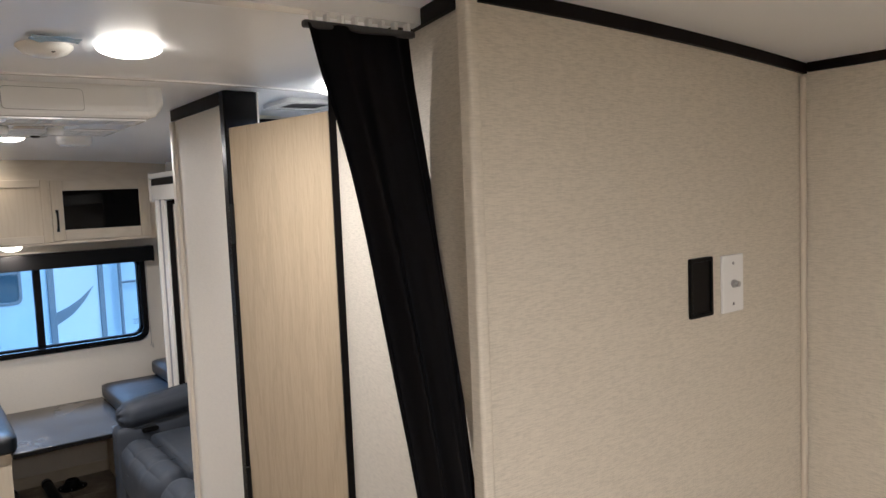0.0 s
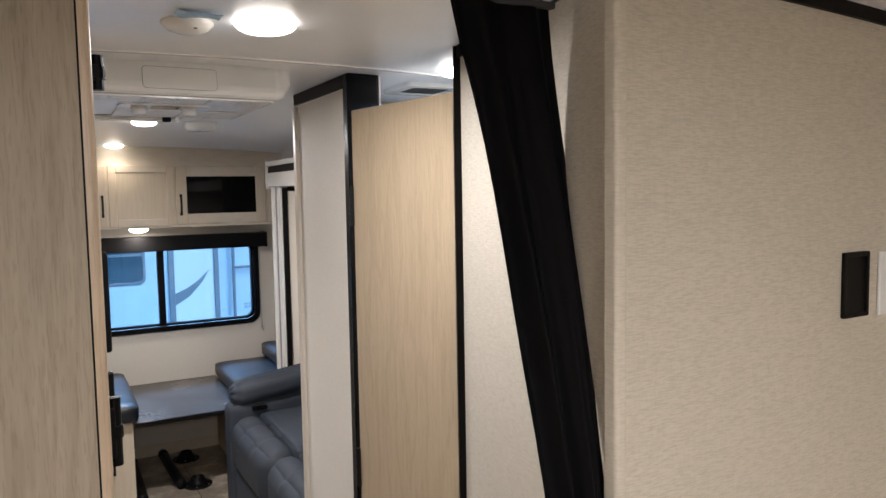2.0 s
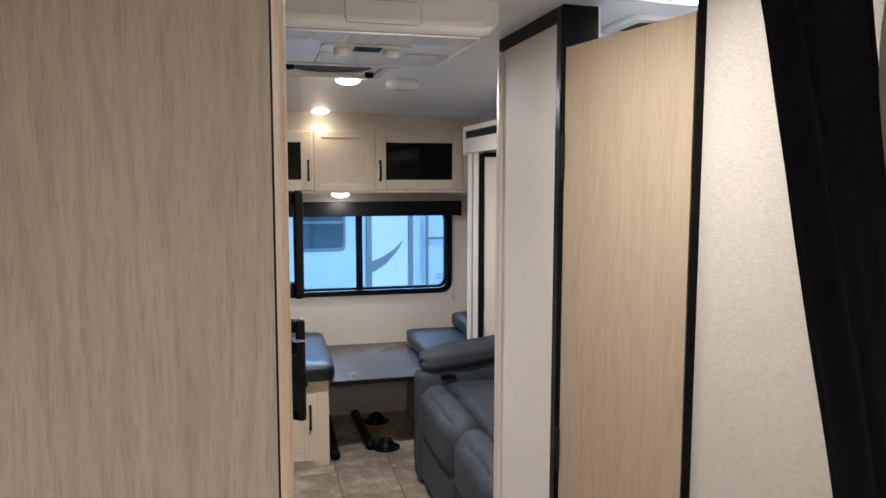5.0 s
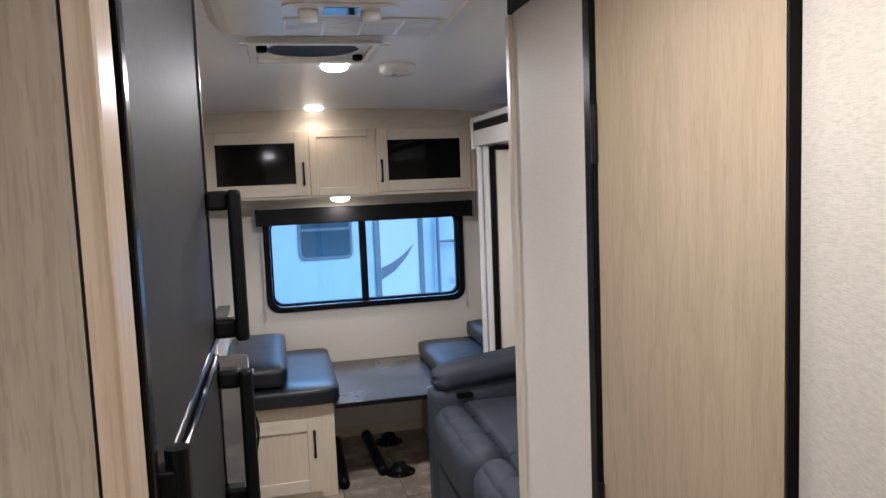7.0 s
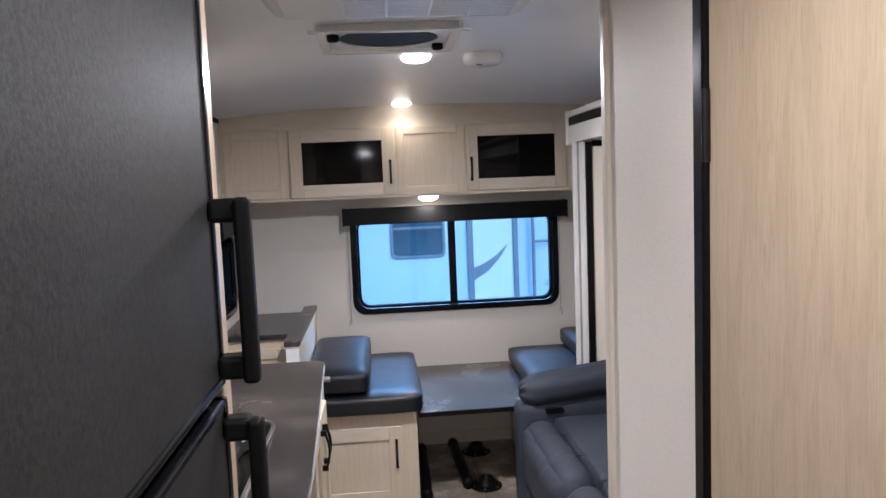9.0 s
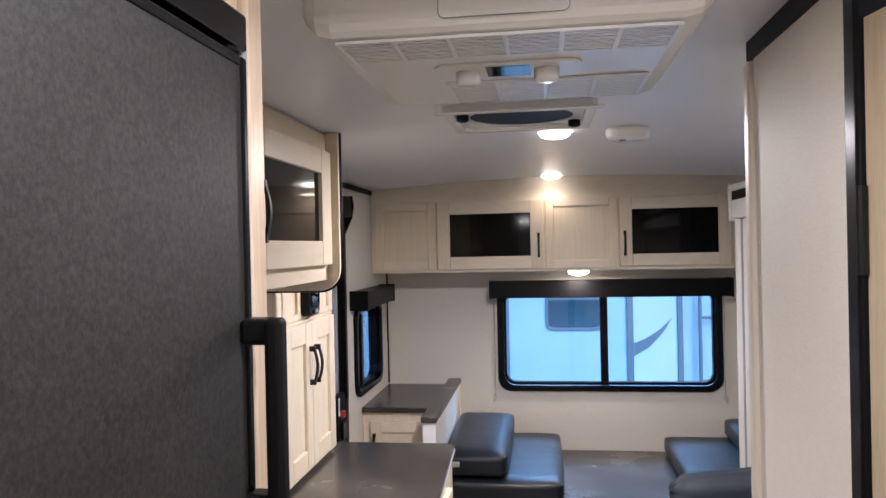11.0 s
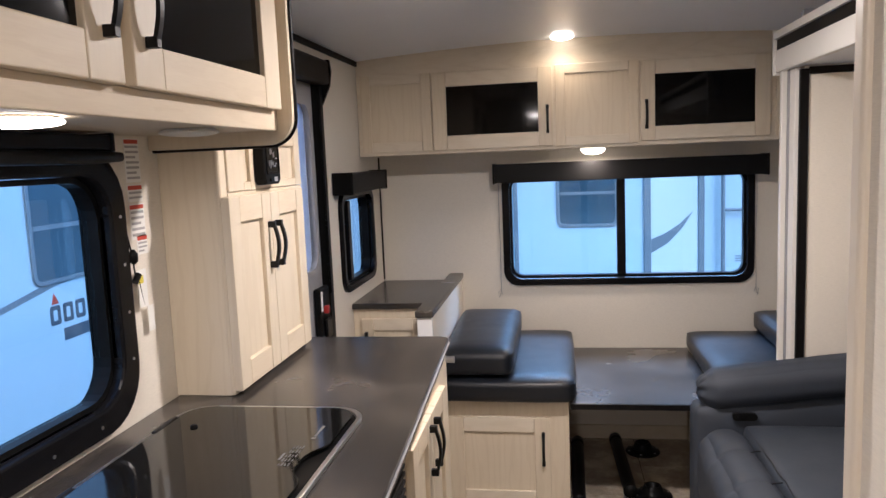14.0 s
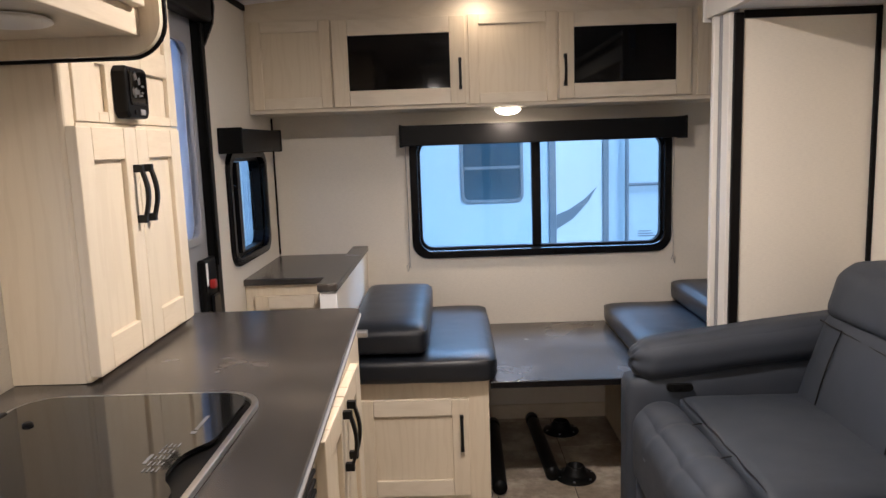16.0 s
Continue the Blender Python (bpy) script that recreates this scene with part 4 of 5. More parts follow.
part("pane", face_box(to_aisle, 3.642, 4.048, 1.052, 1.678, XL - 0.026, XL - 0.022), FROSTED, ed).visible_shadow = False
part("latch", face_box(to_aisle, 3.985, 4.100, 0.760, 0.985, XL - 0.005, XL + 0.022, 0.008), BLACK, ed)
part("latch_plate", face_box(to_aisle, 3.992, 4.006, 0.900, 0.975, XL + 0.0225, XL + 0.026, 0.001), WHITE, ed, "white latch label")
part("lever", face_box(to_aisle, 4.012, 4.040, 0.888, 0.918, XL + 0.0225, XL + 0.042, 0.005, None, 3), RED, ed, "red lock lever")
part("paddle", face_box(to_aisle, 4.012, 4.080, 0.790, 0.868, XL + 0.0225, XL + 0.036, 0.007, None, 3), BLACK_GLOSS, ed, "black paddle handle")
shade = thing("door_shade", (XL, 3.89, 1.80), "black rolled shade above the entry door", "window shade")
part("fascia", box((XL + 0.001, 3.60, 1.745), (XL + 0.062, 4.140, 1.838), 0.014, 3), VALANCE, shade)
part("end_cap", slab(lambda u, v, w: Vector((u, w, v)), [(XL + 0.001, 1.676), (XL + 0.026, 1.676), (XL + 0.058, 1.745), (XL + 0.066, 1.800), (XL + 0.060, 1.842), (XL + 0.001, 1.842)], 4.1405, 4.156, None, 0.002), BLACK, shade, "shaped black end bracket")
part("side_rail", box((XL + 0.0225, 4.105, 0.95), (XL + 0.030, 4.135, 1.745), 0.002), BLACK, shade, "black shade side rail")

# ---------------------------------------------------------------- corner cabinet and half wall
cc = thing("corner_cabinet", (-0.37, 4.80, 0), "small maple corner cabinet with a dark top", "cabinet")
part("body", box((XL + 0.002, 4.482, 0), (-0.190, YB - 0.002, 0.808)), MAPLE_Z, cc)
part("top", box((XL + 0.001, 4.462, 0.809), (-0.1905, YB - 0.002, 0.834), 0.004), WORKTOP, cc, "dark stone-look top")
shaker(cc, "door", to_back, XL + 0.04, -0.215, 0.20, 0.765, -4.482, 0.052, 0.018, BX, None, (XL + 0.062, 0.60, 0.70))
hw = thing("half_wall", (-0.145, 4.64, 0), "low white half wall behind the dinette bench", "half wall", kind="structure")
part("core", box((-0.181, 4.160, 0), (-0.125, YB - 0.001, 0.840)), WALL, hw)
part("end_post", box((-0.183, 4.146, 0), (-0.123, 4.1595, 0.840), 0.002), WHITE, hw)
part("cap", box((-0.189, 4.135, 0.841), (-0.118, YB - 0.001, 0.868), 0.005), WORKTOP, hw, "dark laminate cap")

# ---------------------------------------------------------------- dinette
bench = thing("dinette_bench", (0.15, 4.70, 0), "maple dinette bench base with a cabinet door", "bench")
part("box", box((-0.121, 4.262, 0), (0.392, YB - 0.002, 0.474), 0.002), MAPLE_Z, bench)
part("front", box((-0.122, 4.247, 0.002), (0.395, 4.2615, 0.476), 0.002), MAPLE_Z, bench)
shaker(bench, "door", to_back, -0.090, 0.320, 0.040, 0.412, -4.247, 0.062, 0.019, BX, None, (0.293, 0.225, 0.345))
part("kick", box((0.3952, 4.262, 0), (0.398, YB - 0.002, 0.06)), DARK_TRIM, bench)

bench2 = thing("dinette_bench", (1.3, 4.70, 0), "plain maple dinette bench base beside the slide-out", "bench")
part("box", box((0.99, 4.262, 0), (XR - 0.002, YB - 0.002, 0.474), 0.002), MAPLE_Z, bench2)


def cushion(name, lo, hi, r, label, puff=(0.004, 0.004, 0.008), seed=0, tilt=None):
    c = thing(name, ((lo[0] + hi[0]) / 2, (lo[1] + hi[1]) / 2, lo[2]), label, "cushion", "dinette cushions")
    p = part("body", pillow(lo, hi, r, puff, 12, 0.0022, seed), VINYL, c, "", True)
    pts = rounded(lo[0] + 0.004, hi[0] - 0.004, lo[1] + 0.004, hi[1] - 0.004, r, 5)
    pts.append(pts[0])
    part("piping", tube([(u, v, hi[2] - r * 0.55) for u, v in pts], 0.0028, 6), VINYL, p, "stitched seam piping", True)
    if tilt:
        c.rotation_euler = tilt
    return c


cushion("seat_cushion", (-0.116, 4.190, 0.477), (0.425, 5.066, 0.578), 0.032, "slate blue vinyl seat cushion on the bench")
cushion("back_cushion", (-0.112, 4.205, 0.588), (0.180, 4.98, 0.698), 0.034, "slate blue vinyl back cushion lying on the bench seat", seed=3, tilt=(radians(1.2), 0, 0))
cushion("seat_cushion", (0.975, 4.270, 0.477), (1.552, 5.066, 0.568), 0.030, "slate blue vinyl seat cushion on the far bench", seed=6)
cushion("back_cushion", (1.285, 4.30, 0.572), (1.552, 5.066, 0.668), 0.032, "slate blue vinyl back cushion lying on the far bench", seed=9)

tab = thing("dinette_table", (0.69, 4.67, 0.44), "dark laminate dinette table lowered flush between the benches", "table")
part("tabletop", box((0.400, 4.225, 0.448), (0.988, YB - 0.004, 0.474), 0.003), WORKTOP, tab)
part("edge_band", box((0.402, 4.2215, 0.450), (0.986, 4.2245, 0.472), 0.001), DARK_TRIM, tab)


def floor_socket(x, y):
    s = thing("table_leg_socket", (x, y, 0), "black flanged table leg socket screwed to the floor", "leg socket", "table leg sockets")
    part("flange", lathe([(0.080, 0.0), (0.082, 0.004), (0.078, 0.010), (0.060, 0.014), (0.045, 0.024), (0.037, 0.044), (0.034, 0.050), (0.028, 0.050), (0.026, 0.012)], (x, y, 0.0), 36), BLACK, s, "", True)
    for k in range(6):
        a = math.pi / 3 * k + 0.3
        part("screw", lathe([(0.005, 0), (0.005, 0.002), (0.003, 0.003)], (x + 0.069 * math.cos(a), y + 0.069 * math.sin(a), 0.0105), 10), STEEL, s)


floor_socket(0.738, 4.435)
floor_socket(0.750, 4.905)
for a, c in (((0.645, 4.405, 0.030), (0.625, 5.00, 0.030)), ((0.430, 4.300, 0.030), (0.440, 4.95, 0.030))):
    leg = thing("steel_post", ((a[0] + c[0]) / 2, (a[1] + c[1]) / 2, 0.0), "black steel table post lying loose on the floor", "post", "loose table posts")
    va, vc = Vector(a), Vector(c)
    part("tube", tube([va.lerp(vc, f) for f in (0, 0.02, 0.98, 1)], 0.0285, 20), BLACK, leg, "", True)
    part("collar", tube([va.lerp(vc, 0.90), va.lerp(vc, 0.985)], 0.0298, 20), BLACK_MATT, leg, "", True)
structure("baseboard", box((0.40, YB - 0.010, 0), (0.988, YB - 0.001, 0.07), 0.002), MAPLE_X, "maple baseboard under the table", "baseboard")

# ---------------------------------------------------------------- sofa
sofa = thing("recliner_sofa", (1.2, 3.2, 0), "charcoal leather reclining sofa with padded arms", "sofa")


def leaned(bm, fn):
    for v in bm.verts:
        v.co = Vector(fn(*v.co))
    return bm


def quilted(bm, y0, y1, folds, depth, z_from):
    """Soft channels across a cushion, deeper toward its top."""
    for v in bm.verts:
        if v.co.z > z_from:
            s = (v.co.y - y0) / (y1 - y0)
            v.co.z -= depth * (1 - min(1, abs(math.sin(math.pi * folds * s)) * 2.2))
    return bm


part("base", pillow((0.87, 2.56, 0.02), (1.58, 3.84, 0.34), 0.03, (0.004, 0, 0), 8), SOFA, sofa, "", True)
for k, (y0, y1) in enumerate(((3.205, 3.855), (2.545, 3.195))):
    seat = part("seat", pillow((0.955, y0, 0.32), (1.42, y1, 0.540), 0.022, (0.0, 0.002, 0.014), 20, 0.003, 20 + k), SOFA, sofa, "", True)
    rest = quilted(pillow((0.812, y0, 0.27), (0.972, y1, 0.541), 0.078, (0.014, 0.002, 0.008), 44, 0.0025, 25 + k), y0, y1, 3, 0.011, 0.44)
    part("leg_rest", rest, SOFA, sofa, "quilted front roll", True)
    for f in (1 / 3, 2 / 3):
        y = y0 + (y1 - y0) * f
        part("seam", tube([(0.960 - 0.146 * math.sin(a), y - 0.018 * math.sin(2 * a), 0.460 + 0.0745 * math.cos(a)) for a in (math.pi / 2 * j / 10 for j in range(11))], 0.0016, 6), BLACK_MATT, seat, "stitched seam")
    part("seam", tube([(0.963 + 0.003 * math.sin(9 * j), y0 + 0.02 + (y1 - y0 - 0.04) * j / 10, 0.5395 + 0.004 * math.sin(math.pi * j / 10)) for j in range(11)], 0.0014, 6), BLACK_MATT, seat, "stitched seam")
    part("footrest", pillow((0.822, y0 + 0.012, 0.05), (0.88, y1 - 0.012, 0.30), 0.022, (0.010, 0, 0), 10, 0.002, 30 + k), SOFA, sofa, "", True)
    lean = lambda x, y, z: (x + (z - 0.546) * 0.315, y, z)
    back = part("backrest", leaned(pillow((1.315, y0, 0.46), (1.478, y1, 0.815), 0.045, (0.016, 0.002, 0.0), 16, 0.003, 40 + k), lean), SOFA, sofa, "", True)
    head = leaned(pillow((1.300, y0 + 0.002, 0.772), (1.472, y1 - 0.002, 0.948), 0.055, (0.012, 0.002, 0.006), 16, 0.003, 50 + k), lean)
    part("headrest", head, SOFA, sofa, "padded headrest", True)
    for f in (0.24, 0.76):
        y = y0 + (y1 - y0) * f
        part("seam", tube([(1.2985 - 0.006 * math.sin(3.1 * j / 8) + (0.555 + 0.215 * j / 8 - 0.546) * 0.315, y, 0.555 + 0.215 * j / 8) for j in range(9)], 0.0022, 6), BLACK_MATT, back, "stitched seam")
    part("seam", tube([(1.298 + 0.230 * 0.315 + 0.004 * math.cos(j), y0 + 0.04 + (y1 - y0 - 0.08) * j / 10, 0.774 - 0.014 * math.sin(math.pi * j / 10)) for j in range(11)], 0.0022, 6), BLACK_MATT, back, "stitched seam")
for k, (y0, y1) in enumerate(((3.862, 3.986), (2.400, 2.538))):
    arm = part("arm", leaned(pillow((0.812, y0, 0.015), (1.57, y1, 0.590), 0.028, (0.004, 0.003, 0), 14, 0.002, 60 + k), lambda x, y, z: (x, y, z + max(0, (x - 0.84)) * 0.09 * (z > 0.4))), SOFA, sofa, "", True)
    pad = pillow((0.838, y0 - 0.022, 0.572), (1.56, y1 + 0.002, 0.700), 0.056, (0.010, 0.003, 0.004), 30, 0.003, 70 + k)
    for v in pad.verts:
        front = max(0.0, 1 - (v.co.x - 0.83) / 0.05)
        ang = math.atan2(v.co.z - 0.636, v.co.y - (y0 + y1) / 2)
        v.co.x += 0.006 * front * math.sin(ang * 9)
        v.co.z += max(0.0, v.co.x - 0.84) * 0.115
    part("arm_pad", pad, SOFA, arm, "padded roll with a gathered end", True)
    yy = y0 - 0.001 if k == 0 else y1 + 0.001
    s = -1 if k == 0 else 1
    part("switch", slab(lambda u, v, w: Vector((u, yy + s * w, v)), rounded(0.925, 1.005, 0.552, 0.576, 0.011, 5), 0.0, 0.014, None, 0.002), BLACK, arm, "black recline switch plate")
    part("button", slab(lambda u, v, w: Vector((u, yy + s * w, v)), rounded(0.945, 0.970, 0.558, 0.570, 0.005, 4), 0.0145, 0.018, None, 0.001), BLACK_GLOSS, arm)
for x in (0.90, 1.50):
    for y in (2.47, 3.92):
        part("foot", lathe([(0.022, 0.0), (0.024, 0.010), (0.022, 0.018)], (x, y, 0.0), 16), BLACK, sofa)

# ---------------------------------------------------------------- ceiling fittings
ac = thing("air_conditioner", (0.32, 2.15, 1.96), "white ceiling air conditioner with louvred grilles", "air conditioner")
b = bmesh.new()
prof = [(1.898, 1.975), (1.890, 1.935), (1.884, 1.904), (1.884, 1.892), (1.889, 1.883), (1.898, 1.878), (2.350, 1.878), (2.380, 1.890), (2.440, 1.975)]
n = len(prof)
AX0, AX1 = 0.064, 0.578
rows = []
for x, pull_in in ((AX0, 0.0), (AX0 + 0.006, 0.3), (AX0 + 0.02, 0.8), (AX0 + 0.04, 1.0), (AX1 - 0.04, 1.0), (AX1 - 0.02, 0.8), (AX1 - 0.006, 0.3), (AX1, 0.0)):
    rows.append([b.verts.new((x, y + (0.02 if y < 2 else -0.02) * (1 - pull_in), 1.975 + (z - 1.975) * (0.72 + 0.28 * pull_in))) for y, z in prof])
for a, c in zip(rows, rows[1:]):
    for k in range(n - 1):
        b.faces.new((a[k], a[k + 1], c[k + 1], c[k]))
b.faces.new(rows[0])
b.faces.new(rows[-1][::-1])
body = part("shroud", b, WHITE, ac)


def grille(y0, y1, x0, x1, cols, slats):
    z = 1.8775
    # Grey sheet behind the slats carries the slots' shade in its colour.
    part("grille_bed", box((x0, y0, z - 0.0005), (x1, y1, z)), SLOT_SHADE, body, "grey sheet coloured as the shade in the slots")
    bm = bmesh.new()
    for k in range(slats):
        y = y0 + (y1 - y0) * k / slats
        box((x0, y, z - 0.0045), (x1, y + (y1 - y0) / slats * 0.55, z - 0.0008), 0, 1, bm)
    for k in range(cols + 1):
        x = x0 + (x1 - x0) * k / cols
        box((x - 0.003, y0 + 0.0015, z - 0.0050), (x + 0.003, y1 - 0.0015, z - 0.0007), 0, 1, bm)
    part("grille", bm, WHITE, body, "white louvred grille")


grille(1.908, 2.015, 0.108, 0.535, 6, 9)
grille(2.172, 2.330, 0.215, 0.530, 4, 13)
ctlp = part("control_plate", slab(lambda u, v, w: Vector((u, v, 1.8772 - w)), rounded(0.209, 0.424, 2.056, 2.150, 0.02, 5), 0, 0.004, None, 0.001), WHITE, body, "white control plate")
part("film", box((0.285, 2.068, 1.8722), (0.350, 2.128, 1.8729)), LID_GLASS, ctlp, "glossy thermostat strip")
for x in (0.257, 0.374):
    part("knob", lathe([(0.019, 0), (0.018, -0.014), (0.015, -0.018), (0.002, -0.018)], (x, 2.098, 1.8725), 24), WHITE, ctlp, "", True)
part("access_panel", slab(lambda u, v, w: Vector((u, 1.8838 + 0.19 * (v - 1.904) - w, v)), rounded(0.243, 0.401, 1.890, 1.938, 0.008, 4), 0, 0.003, None, 0.001), WHITE, body, "front access panel")
part("panel_joint", slab(lambda u, v, w: Vector((u, 1.8838 + 0.19 * (v - 1.904) - w, v)), rounded(0.2420, 0.4020, 1.8890, 1.9390, 0.009, 4), 0, 0.0012), GREY_METAL, body, "dark joint round the access panel")

fan = thing("roof_vent", (0.32, 2.86, 1.955), "white square roof vent with a dark fan screen", "roof vent")
sq = lambda u, v, w: Vector((u, v, 1.951 - w))
part("frame", ring(sq, rounded(0.130, 0.500, 2.690, 3.040, 0.02), rounded(0.155, 0.475, 2.715, 3.015, 0.03), 0, 0.018, None, 0.003), WHITE, fan)
part("flange", box((0.115, 2.668, 1.925), (0.515, 2.692, 1.930), 0.002), WHITE, fan)
circ = [(0.315 + 0.135 * math.cos(a), 2.865 + 0.135 * math.sin(a)) for a in (2 * math.pi * k / 28 for k in range(28))]
part("screen_ring", ring(sq, rounded(0.156, 0.474, 2.716, 3.014, 0.03), circ, 0.002, 0.008), WHITE, fan)
part("fan_screen", slab(sq, circ, 0.0, 0.004), DARK_TRIM, fan, "dark mesh fan screen")
for x, y in ((0.170, 2.80), (0.455, 2.95)):
    part("knob", lathe([(0.016, 0), (0.016, -0.014), (0.010, -0.018)], (x, y, 1.943), 18), BLACK, fan, "", True)

fan.location += Vector((-0.005, 0.045, 0.0))

smoke = thing("smoke_alarm", (0.615, 3.23, 1.96), "round white smoke alarm on the ceiling", "smoke alarm")
part("body", lathe([(0.062, 0.0), (0.064, -0.010), (0.062, -0.026), (0.050, -0.036), (0.002, -0.037)], (0.615, 3.235, 1.952)), WHITE, smoke, "", True)
part("test_button", lathe([(0.010, 0), (0.010, -0.003), (0.002, -0.004)], (0.60, 3.215, 1.9148), 16), GREY_METAL, smoke)

alarm = thing("gas_alarm", (0.272, 1.485, 1.96), "small white domed alarm on the ceiling", "gas alarm")
part("dome", lathe([(0.043, 0.0), (0.044, -0.006), (0.034, -0.016), (0.018, -0.022), (0.002, -0.023)], (0.272, 1.488, 1.952)), WHITE, alarm, "", True)
part("lens", lathe([(0.005, 0), (0.005, -0.003), (0.001, -0.004)], (0.280, 1.462, 1.9375), 10), BLACK, alarm)
# Crinkled patch below the ceiling; a blue reflection is put into its colour.
b = bmesh.new()
bmesh.ops.create_grid(b, x_segments=9, y_segments=5, size=1.0)
for v in b.verts:
    n1 = noise.noise_vector(Vector((v.co.x * 2.3, v.co.y * 2.3, 4.0)))
    v.co = Vector((0.276 + 0.036 * v.co.x + 0.006 * n1.x, 1.406 + 0.020 * v.co.y + 0.004 * n1.y, 1.944 + 0.005 * n1.z))
bmesh.ops.solidify(b, geom=b.faces[:], thickness=0.0004)
tagged(part("ceiling_film", b, FILM_REFLECTION), "crinkled film on the ceiling, a blue reflection put into its colour", "plastic film")
bv = thing("bath_vent", (0.985, 1.98, 1.95), "square bathroom roof vent with a dark opening", "roof vent")
part("frame", ring(lambda u, v, w: Vector((u, v, 1.944 - w)), rounded(0.90, 1.08, 1.90, 2.08, 0.015), rounded(0.93, 1.05, 1.93, 2.05, 0.01), 0, 0.012, None, 0.002), WHITE, bv)
part("screen", box((0.929, 1.929, 1.936), (1.051, 2.051, 1.940)), DARK_TRIM, bv)

# ---------------------------------------------------------------- curtain
track = thing("curtain_track", (0.1, 1.02, 1.93), "white ceiling curtain track across the passage", "curtain track")
bm = bmesh.new()
prev = None
for k in range(N + 1):
    x = XL + 0.002 + (0.712 - XL - 0.002) * k / N
    z = ceiling_z(x)
    cur = [bm.verts.new(p) for p in ((x, 1.002, z - 0.024), (x, 1.032, z - 0.024), (x, 1.032, z + 0.001), (x, 1.002, z + 0.001))]
    if prev:
        for j in range(4):
            bm.faces.new((prev[j], prev[(j + 1) % 4], cur[(j + 1) % 4], cur[j]))
    else:
        bm.faces.new(cur)
    prev = cur
bm.faces.new(prev[::-1])
part("rail", bm, WHITE, track)

cur_t = thing("curtain", (0.66, 1.0, 0.05), "black cloth privacy curtain gathered aside in folds", "curtain")
bm = bmesh.new()
HANG = [(1.910, 0.506, 0.682, 1.000, 1.012), (1.77, 0.562, 0.706, 1.022, 1.018), (1.63, 0.588, 0.716, 1.022, 0.995), (1.47, 0.596, 0.708, 0.988, 0.945), (1.26, 0.600, 0.688, 0.920, 0.895), (1.00, 0.604, 0.684, 0.860, 0.845), (0.08, 0.600, 0.684, 0.845, 0.840)]
grid = []
NZ, NX = 56, 90


def hang_at(z):
    for a, c in zip(HANG, HANG[1:]):
        if c[0] <= z <= a[0] + 1e-6:
            f = (a[0] - z) / (a[0] - c[0])
            return [p + (q - p) * f for p, q in zip(a[1:], c[1:])]


for i in range(NZ + 1):
    z = HANG[0][0] + (HANG[-1][0] - HANG[0][0]) * i / NZ
    near = [hang_at(max(HANG[-1][0], min(HANG[0][0], z + d))) for d in (-0.06, 0.0, 0.06)]
    l, rr, ya, yb = [sum(v) / 3 for v in zip(*near)]
    row = []
    for k in range(NX + 1):
        s = k / NX
        fold = 0.010 * math.sin(s * 2 * math.pi * 2.5 + 0.8 * math.sin(z * 3)) + 0.004 * math.sin(s * 23 + z * 2.5) + 0.001 * math.sin(s * 47 + z * 2)
        fold *= 0.4 + 0.6 * min(1, (1.910 - z) * 3 + 0.2)
        row.append(bm.verts.new((l + (rr - l) * s + 0.002 * math.sin(z * 9 + s * 5), ya + (yb - ya) * s + fold - 0.004, z)))
    grid.append(row)
for a, c in zip(grid, grid[1:]):
    for k in range(NX):
        bm.faces.new((a[k], a[k + 1], c[k + 1], c[k]))
bmesh.ops.solidify(bm, geom=bm.faces[:], thickness=0.002)
part("cloth", bm, FABRIC, cur_t, "", True)
part("heading_tape", box((0.510, 1.000, 1.905), (0.690, 1.012, 1.915), 0.003), GREY_CLOTH, cur_t, "grey heading tape")
for k in range(8):
    x = 0.522 + 0.022 * k
    part("glider", box((x, 1.001, 1.9145), (x + 0.006, 1.013, 1.926), 0.001), WHITE, cur_t, "white track glider")

# ---------------------------------------------------------------- sockets on the partition
jack = thing("cable_jack", (1.195, 0.872, 1.435), "black recessed media port on the partition", "wall port")
part("frame", ring(to_back, rounded(1.161, 1.229, 1.434, 1.541, 0.003), rounded(1.168, 1.222, 1.441, 1.534, 0.002), -0.8715, -0.866, None, 0.001), BLACK, jack)
part("recess", face_box(to_back, 1.167, 1.223, 1.440, 1.535, -0.8715, -0.8695), BLACK, jack)
plate = thing("coax_plate", (1.291, 0.872, 1.43), "white wall plate with a brass coax connector", "wall plate")
part("plate", face_box(to_back, 1.257, 1.326, 1.431, 1.539, -0.8715, -0.8655, 0.0025), WHITE, plate)
part("connector", tube([(1.291, 0.8655, 1.485), (1.291, 0.853, 1.485)], 0.0055, 6), STEEL, plate, "brass threaded connector")
part("nut", tube([(1.291, 0.8655, 1.485), (1.291, 0.861, 1.485)], 0.008, 6), STEEL, plate)
for z in (1.447, 1.523):
    part("screw", tube([(1.291, 0.8656, z), (1.291, 0.8645, z)], 0.003, 10), GREY_METAL, plate)

# ---------------------------------------------------------------- outside
ASPHALT = painted("asphalt", (0.06, 0.06, 0.06), 0.8, 60, 0.3, 0.1)
# White trailers: the daylight's blue cast is put into the siding colours.
SIDING = painted("daylight_blue_siding", (0.48, 0.575, 0.65), 0.3, 3, 0.02, 0.03)
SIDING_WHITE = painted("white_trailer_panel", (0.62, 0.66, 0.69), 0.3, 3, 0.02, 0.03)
GREY_STRIPE = painted("grey_stripe", (0.17, 0.195, 0.225), 0.35)
DARK_MARK = painted("dark_slate_mark", (0.07, 0.085, 0.11), 0.4)
structure("ground", box((-400, -400, -0.75), (400, 400, -0.70)), ASPHALT, "grey asphalt yard", "ground")


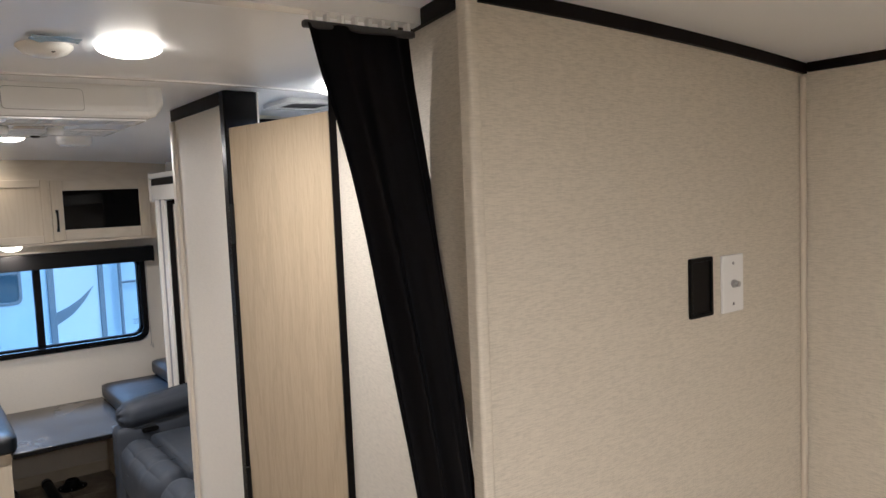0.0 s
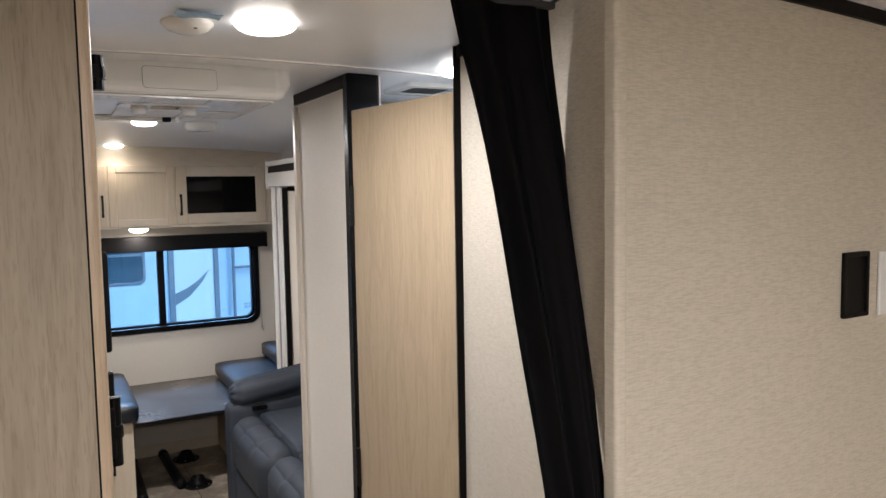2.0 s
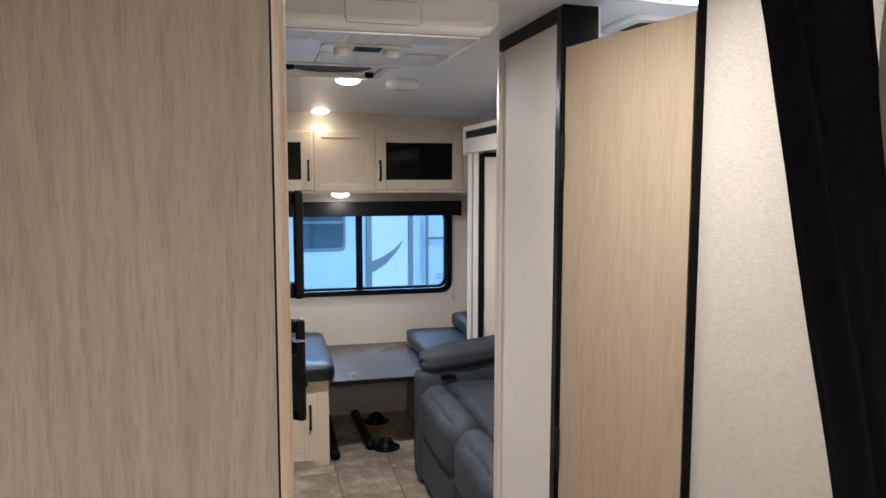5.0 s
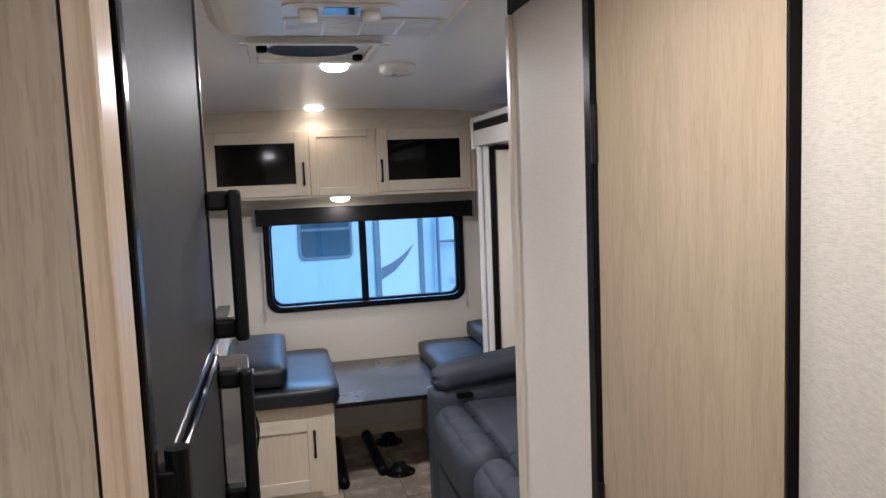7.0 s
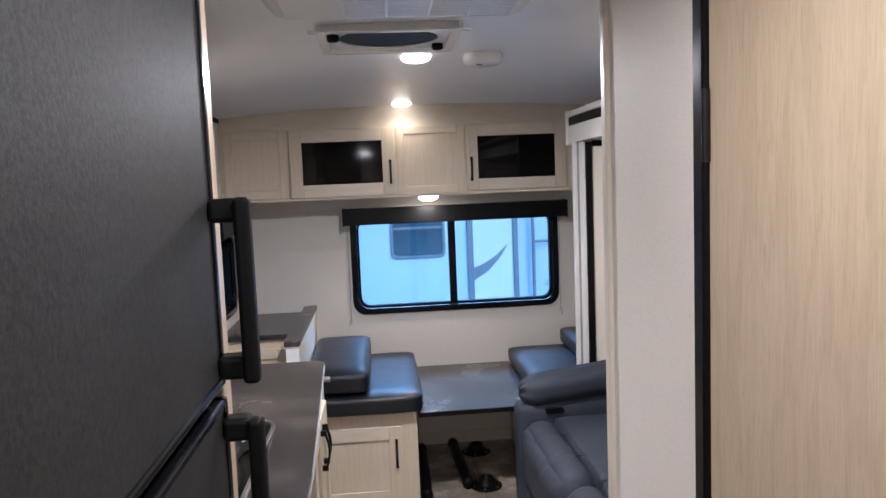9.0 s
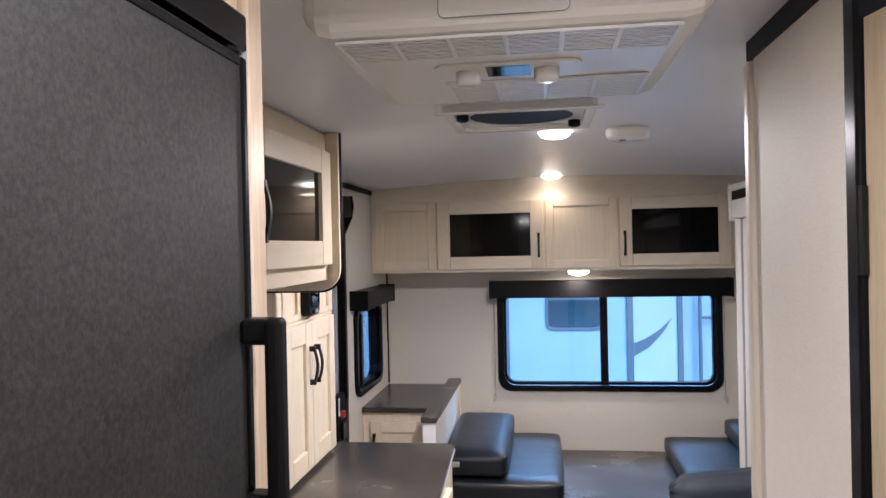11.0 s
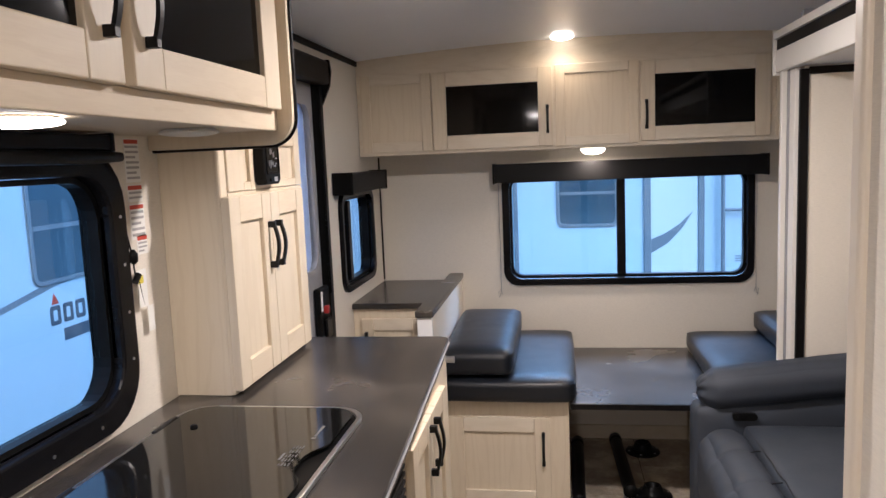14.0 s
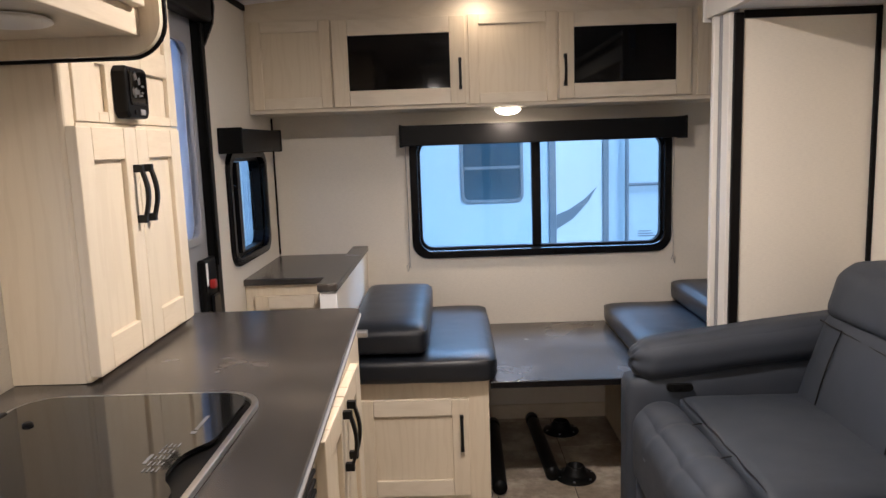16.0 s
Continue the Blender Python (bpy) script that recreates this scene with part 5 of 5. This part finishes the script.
def trailer_window(parent, plane, u0, u1, v0, v1, face):
    part("window", ring(plane, rounded(u0, u1, v0, v1, 0.06), rounded(u0 + 0.025, u1 - 0.025, v0 + 0.025, v1 - 0.025, 0.045), face, face + 0.012, None, 0.003), GREY_STRIPE, parent, "grey window surround")
    part("pane", slab(plane, rounded(u0 + 0.026, u1 - 0.026, v0 + 0.026, v1 - 0.026, 0.045), face, face + 0.004), FAR_GLASS, parent, "dark tinted pane")
    part("sash_bar", face_box(plane, u0 + 0.03, u1 - 0.03, v0 + (v1 - v0) * 0.41, v0 + (v1 - v0) * 0.445, face + 0.005, face + 0.011), GREY_STRIPE, parent)


t1 = thing("parked_trailer", (1.0, 8.6, -0.7), "white travel trailer parked behind, with grey posts and a swoosh", "trailer")
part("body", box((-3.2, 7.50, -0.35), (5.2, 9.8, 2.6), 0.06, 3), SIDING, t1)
trailer_window(t1, to_back, 0.352, 0.852, 0.846, 1.50, -7.50)
for x, w in ((0.000, 0.035), (1.052, 0.055), (1.476, 0.046)):
    part("corner_strip", box((x, 7.478, -0.33), (x + w, 7.499, 2.55), 0.004), GREY_STRIPE, t1)
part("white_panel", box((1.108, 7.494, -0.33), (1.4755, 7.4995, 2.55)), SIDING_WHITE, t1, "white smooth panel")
part("ladder_rail", tube([(1.655, 7.44, -0.2), (1.655, 7.44, 2.5)], 0.016, 12), GREY_STRIPE, t1)
part("ladder_rail", tube([(2.10, 7.44, -0.2), (2.10, 7.44, 2.5)], 0.016, 12), GREY_STRIPE, t1)
for z in (0.42, 0.96, 1.50):
    part("rung", tube([(1.66, 7.44, z), (2.12, 7.44, z)], 0.012, 12), GREY_STRIPE, t1)
sw = [(1.109, 0.620), (1.24, 0.700), (1.36, 0.83), (1.434, 0.953), (1.325, 0.850), (1.21, 0.775), (1.109, 0.735)]
part("swoosh", slab(to_back, sw, -7.4935, -7.491), GREY_STRIPE, t1, "grey painted swoosh")
for k in range(3):
    part("print", box((1.76, 7.496, 0.54 + 0.02 * k), (1.90 - 0.02 * k, 7.4985, 0.547 + 0.02 * k)), GREY_STRIPE, t1)
for x in (-1.0, 0.2, 3.0):
    part("wheel", lathe([(0.10, -0.1), (0.34, -0.1), (0.36, -0.05), (0.36, 0.05), (0.34, 0.1), (0.10, 0.1)], (0, 0, 0), 28), BLACK, t1, "black road wheel", True).matrix_local = Matrix.Translation((x, 7.75, -0.35)) @ Matrix.Rotation(radians(90), 4, "X")

t2 = thing("parked_trailer", (-3.7, 4.5, -0.7), "white travel trailer alongside with a dark lettering mark", "trailer")
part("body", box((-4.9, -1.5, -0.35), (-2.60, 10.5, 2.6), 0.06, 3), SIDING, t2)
part("stripe", slab(to_aisle, [(2.0, 0.20), (4.86, 0.72), (5.30, 0.80), (5.75, 0.83), (5.75, 0.85), (5.28, 0.835), (4.86, 0.755), (2.0, 0.24)], -2.5995, -2.597), GREY_STRIPE, t2, "grey swooping stripe")
trailer_window(t2, to_aisle, 5.10, 6.70, 0.815, 1.60, -2.595)
trailer_window(t2, to_aisle, 2.60, 3.30, 0.95, 1.55, -2.595)
for k in range(5):
    part("logo_block", ring(to_aisle, rounded(5.215 + 0.115 * k, 5.305 + 0.115 * k, 0.565, 0.680, 0.015, 3), rounded(5.240 + 0.115 * k, 5.280 + 0.115 * k, 0.590, 0.655, 0.008, 3), -2.5995, -2.597), DARK_MARK, t2, "dark block of a maker's mark")
part("logo_bar", face_box(to_aisle, 5.32, 5.90, 0.455, 0.530, -2.5995, -2.597), DARK_MARK, t2, "dark bar of a maker's mark")
part("logo_arrow", slab(to_aisle, [(5.235, 0.690), (5.30, 0.690), (5.26, 0.755)], -2.5995, -2.597), INK_RED, t2, "small red arrowhead")
for y in (2.0, 3.0):
    part("wheel", lathe([(0.10, -0.1), (0.34, -0.1), (0.36, -0.05), (0.36, 0.05), (0.34, 0.1), (0.10, 0.1)], (0, 0, 0), 28), BLACK, t2, "black road wheel", True).matrix_local = Matrix.Translation((-2.85, y, -0.35)) @ Matrix.Rotation(radians(90), 4, "Y")

# ---------------------------------------------------------------- floor tiles, last
floor_ob = bpy.data.objects["floor"]
TW, TL, GAP = 0.300, 0.600, 0.003
cut_tiles = {}


def tile_of(w, l):
    """One shared mesh for each size of whole or cut tile."""
    key = (round(w, 3), round(l, 3))
    if key not in cut_tiles:
        me = bpy.data.meshes.new("tile")
        b = box((0, 0, -0.0038), (w, l, 0.0), 0.0012, 1)
        b.to_mesh(me)
        b.free()
        me.materials.append(TILE)
        cut_tiles[key] = me
    return cut_tiles[key]


X_END = XR + 0.045
for ix in range(9):
    x0 = XL + 0.06 + TW * (ix - 1)
    for iy in range(13):
        y0 = -1.56 - (0.30 if ix % 2 else 0.0) + TL * iy
        lo_x, hi_x = max(x0, XL + 0.001), min(x0 + TW - GAP, X_END)
        lo_y, hi_y = max(y0, YF + 0.001), min(y0 + TL - GAP, YB - 0.001)
        if hi_x - lo_x < 0.02 or hi_y - lo_y < 0.02:
            continue
        o = new("tile", tile_of(hi_x - lo_x, hi_y - lo_y))
        o.location = (lo_x, lo_y, 0)
        o.parent = floor_ob
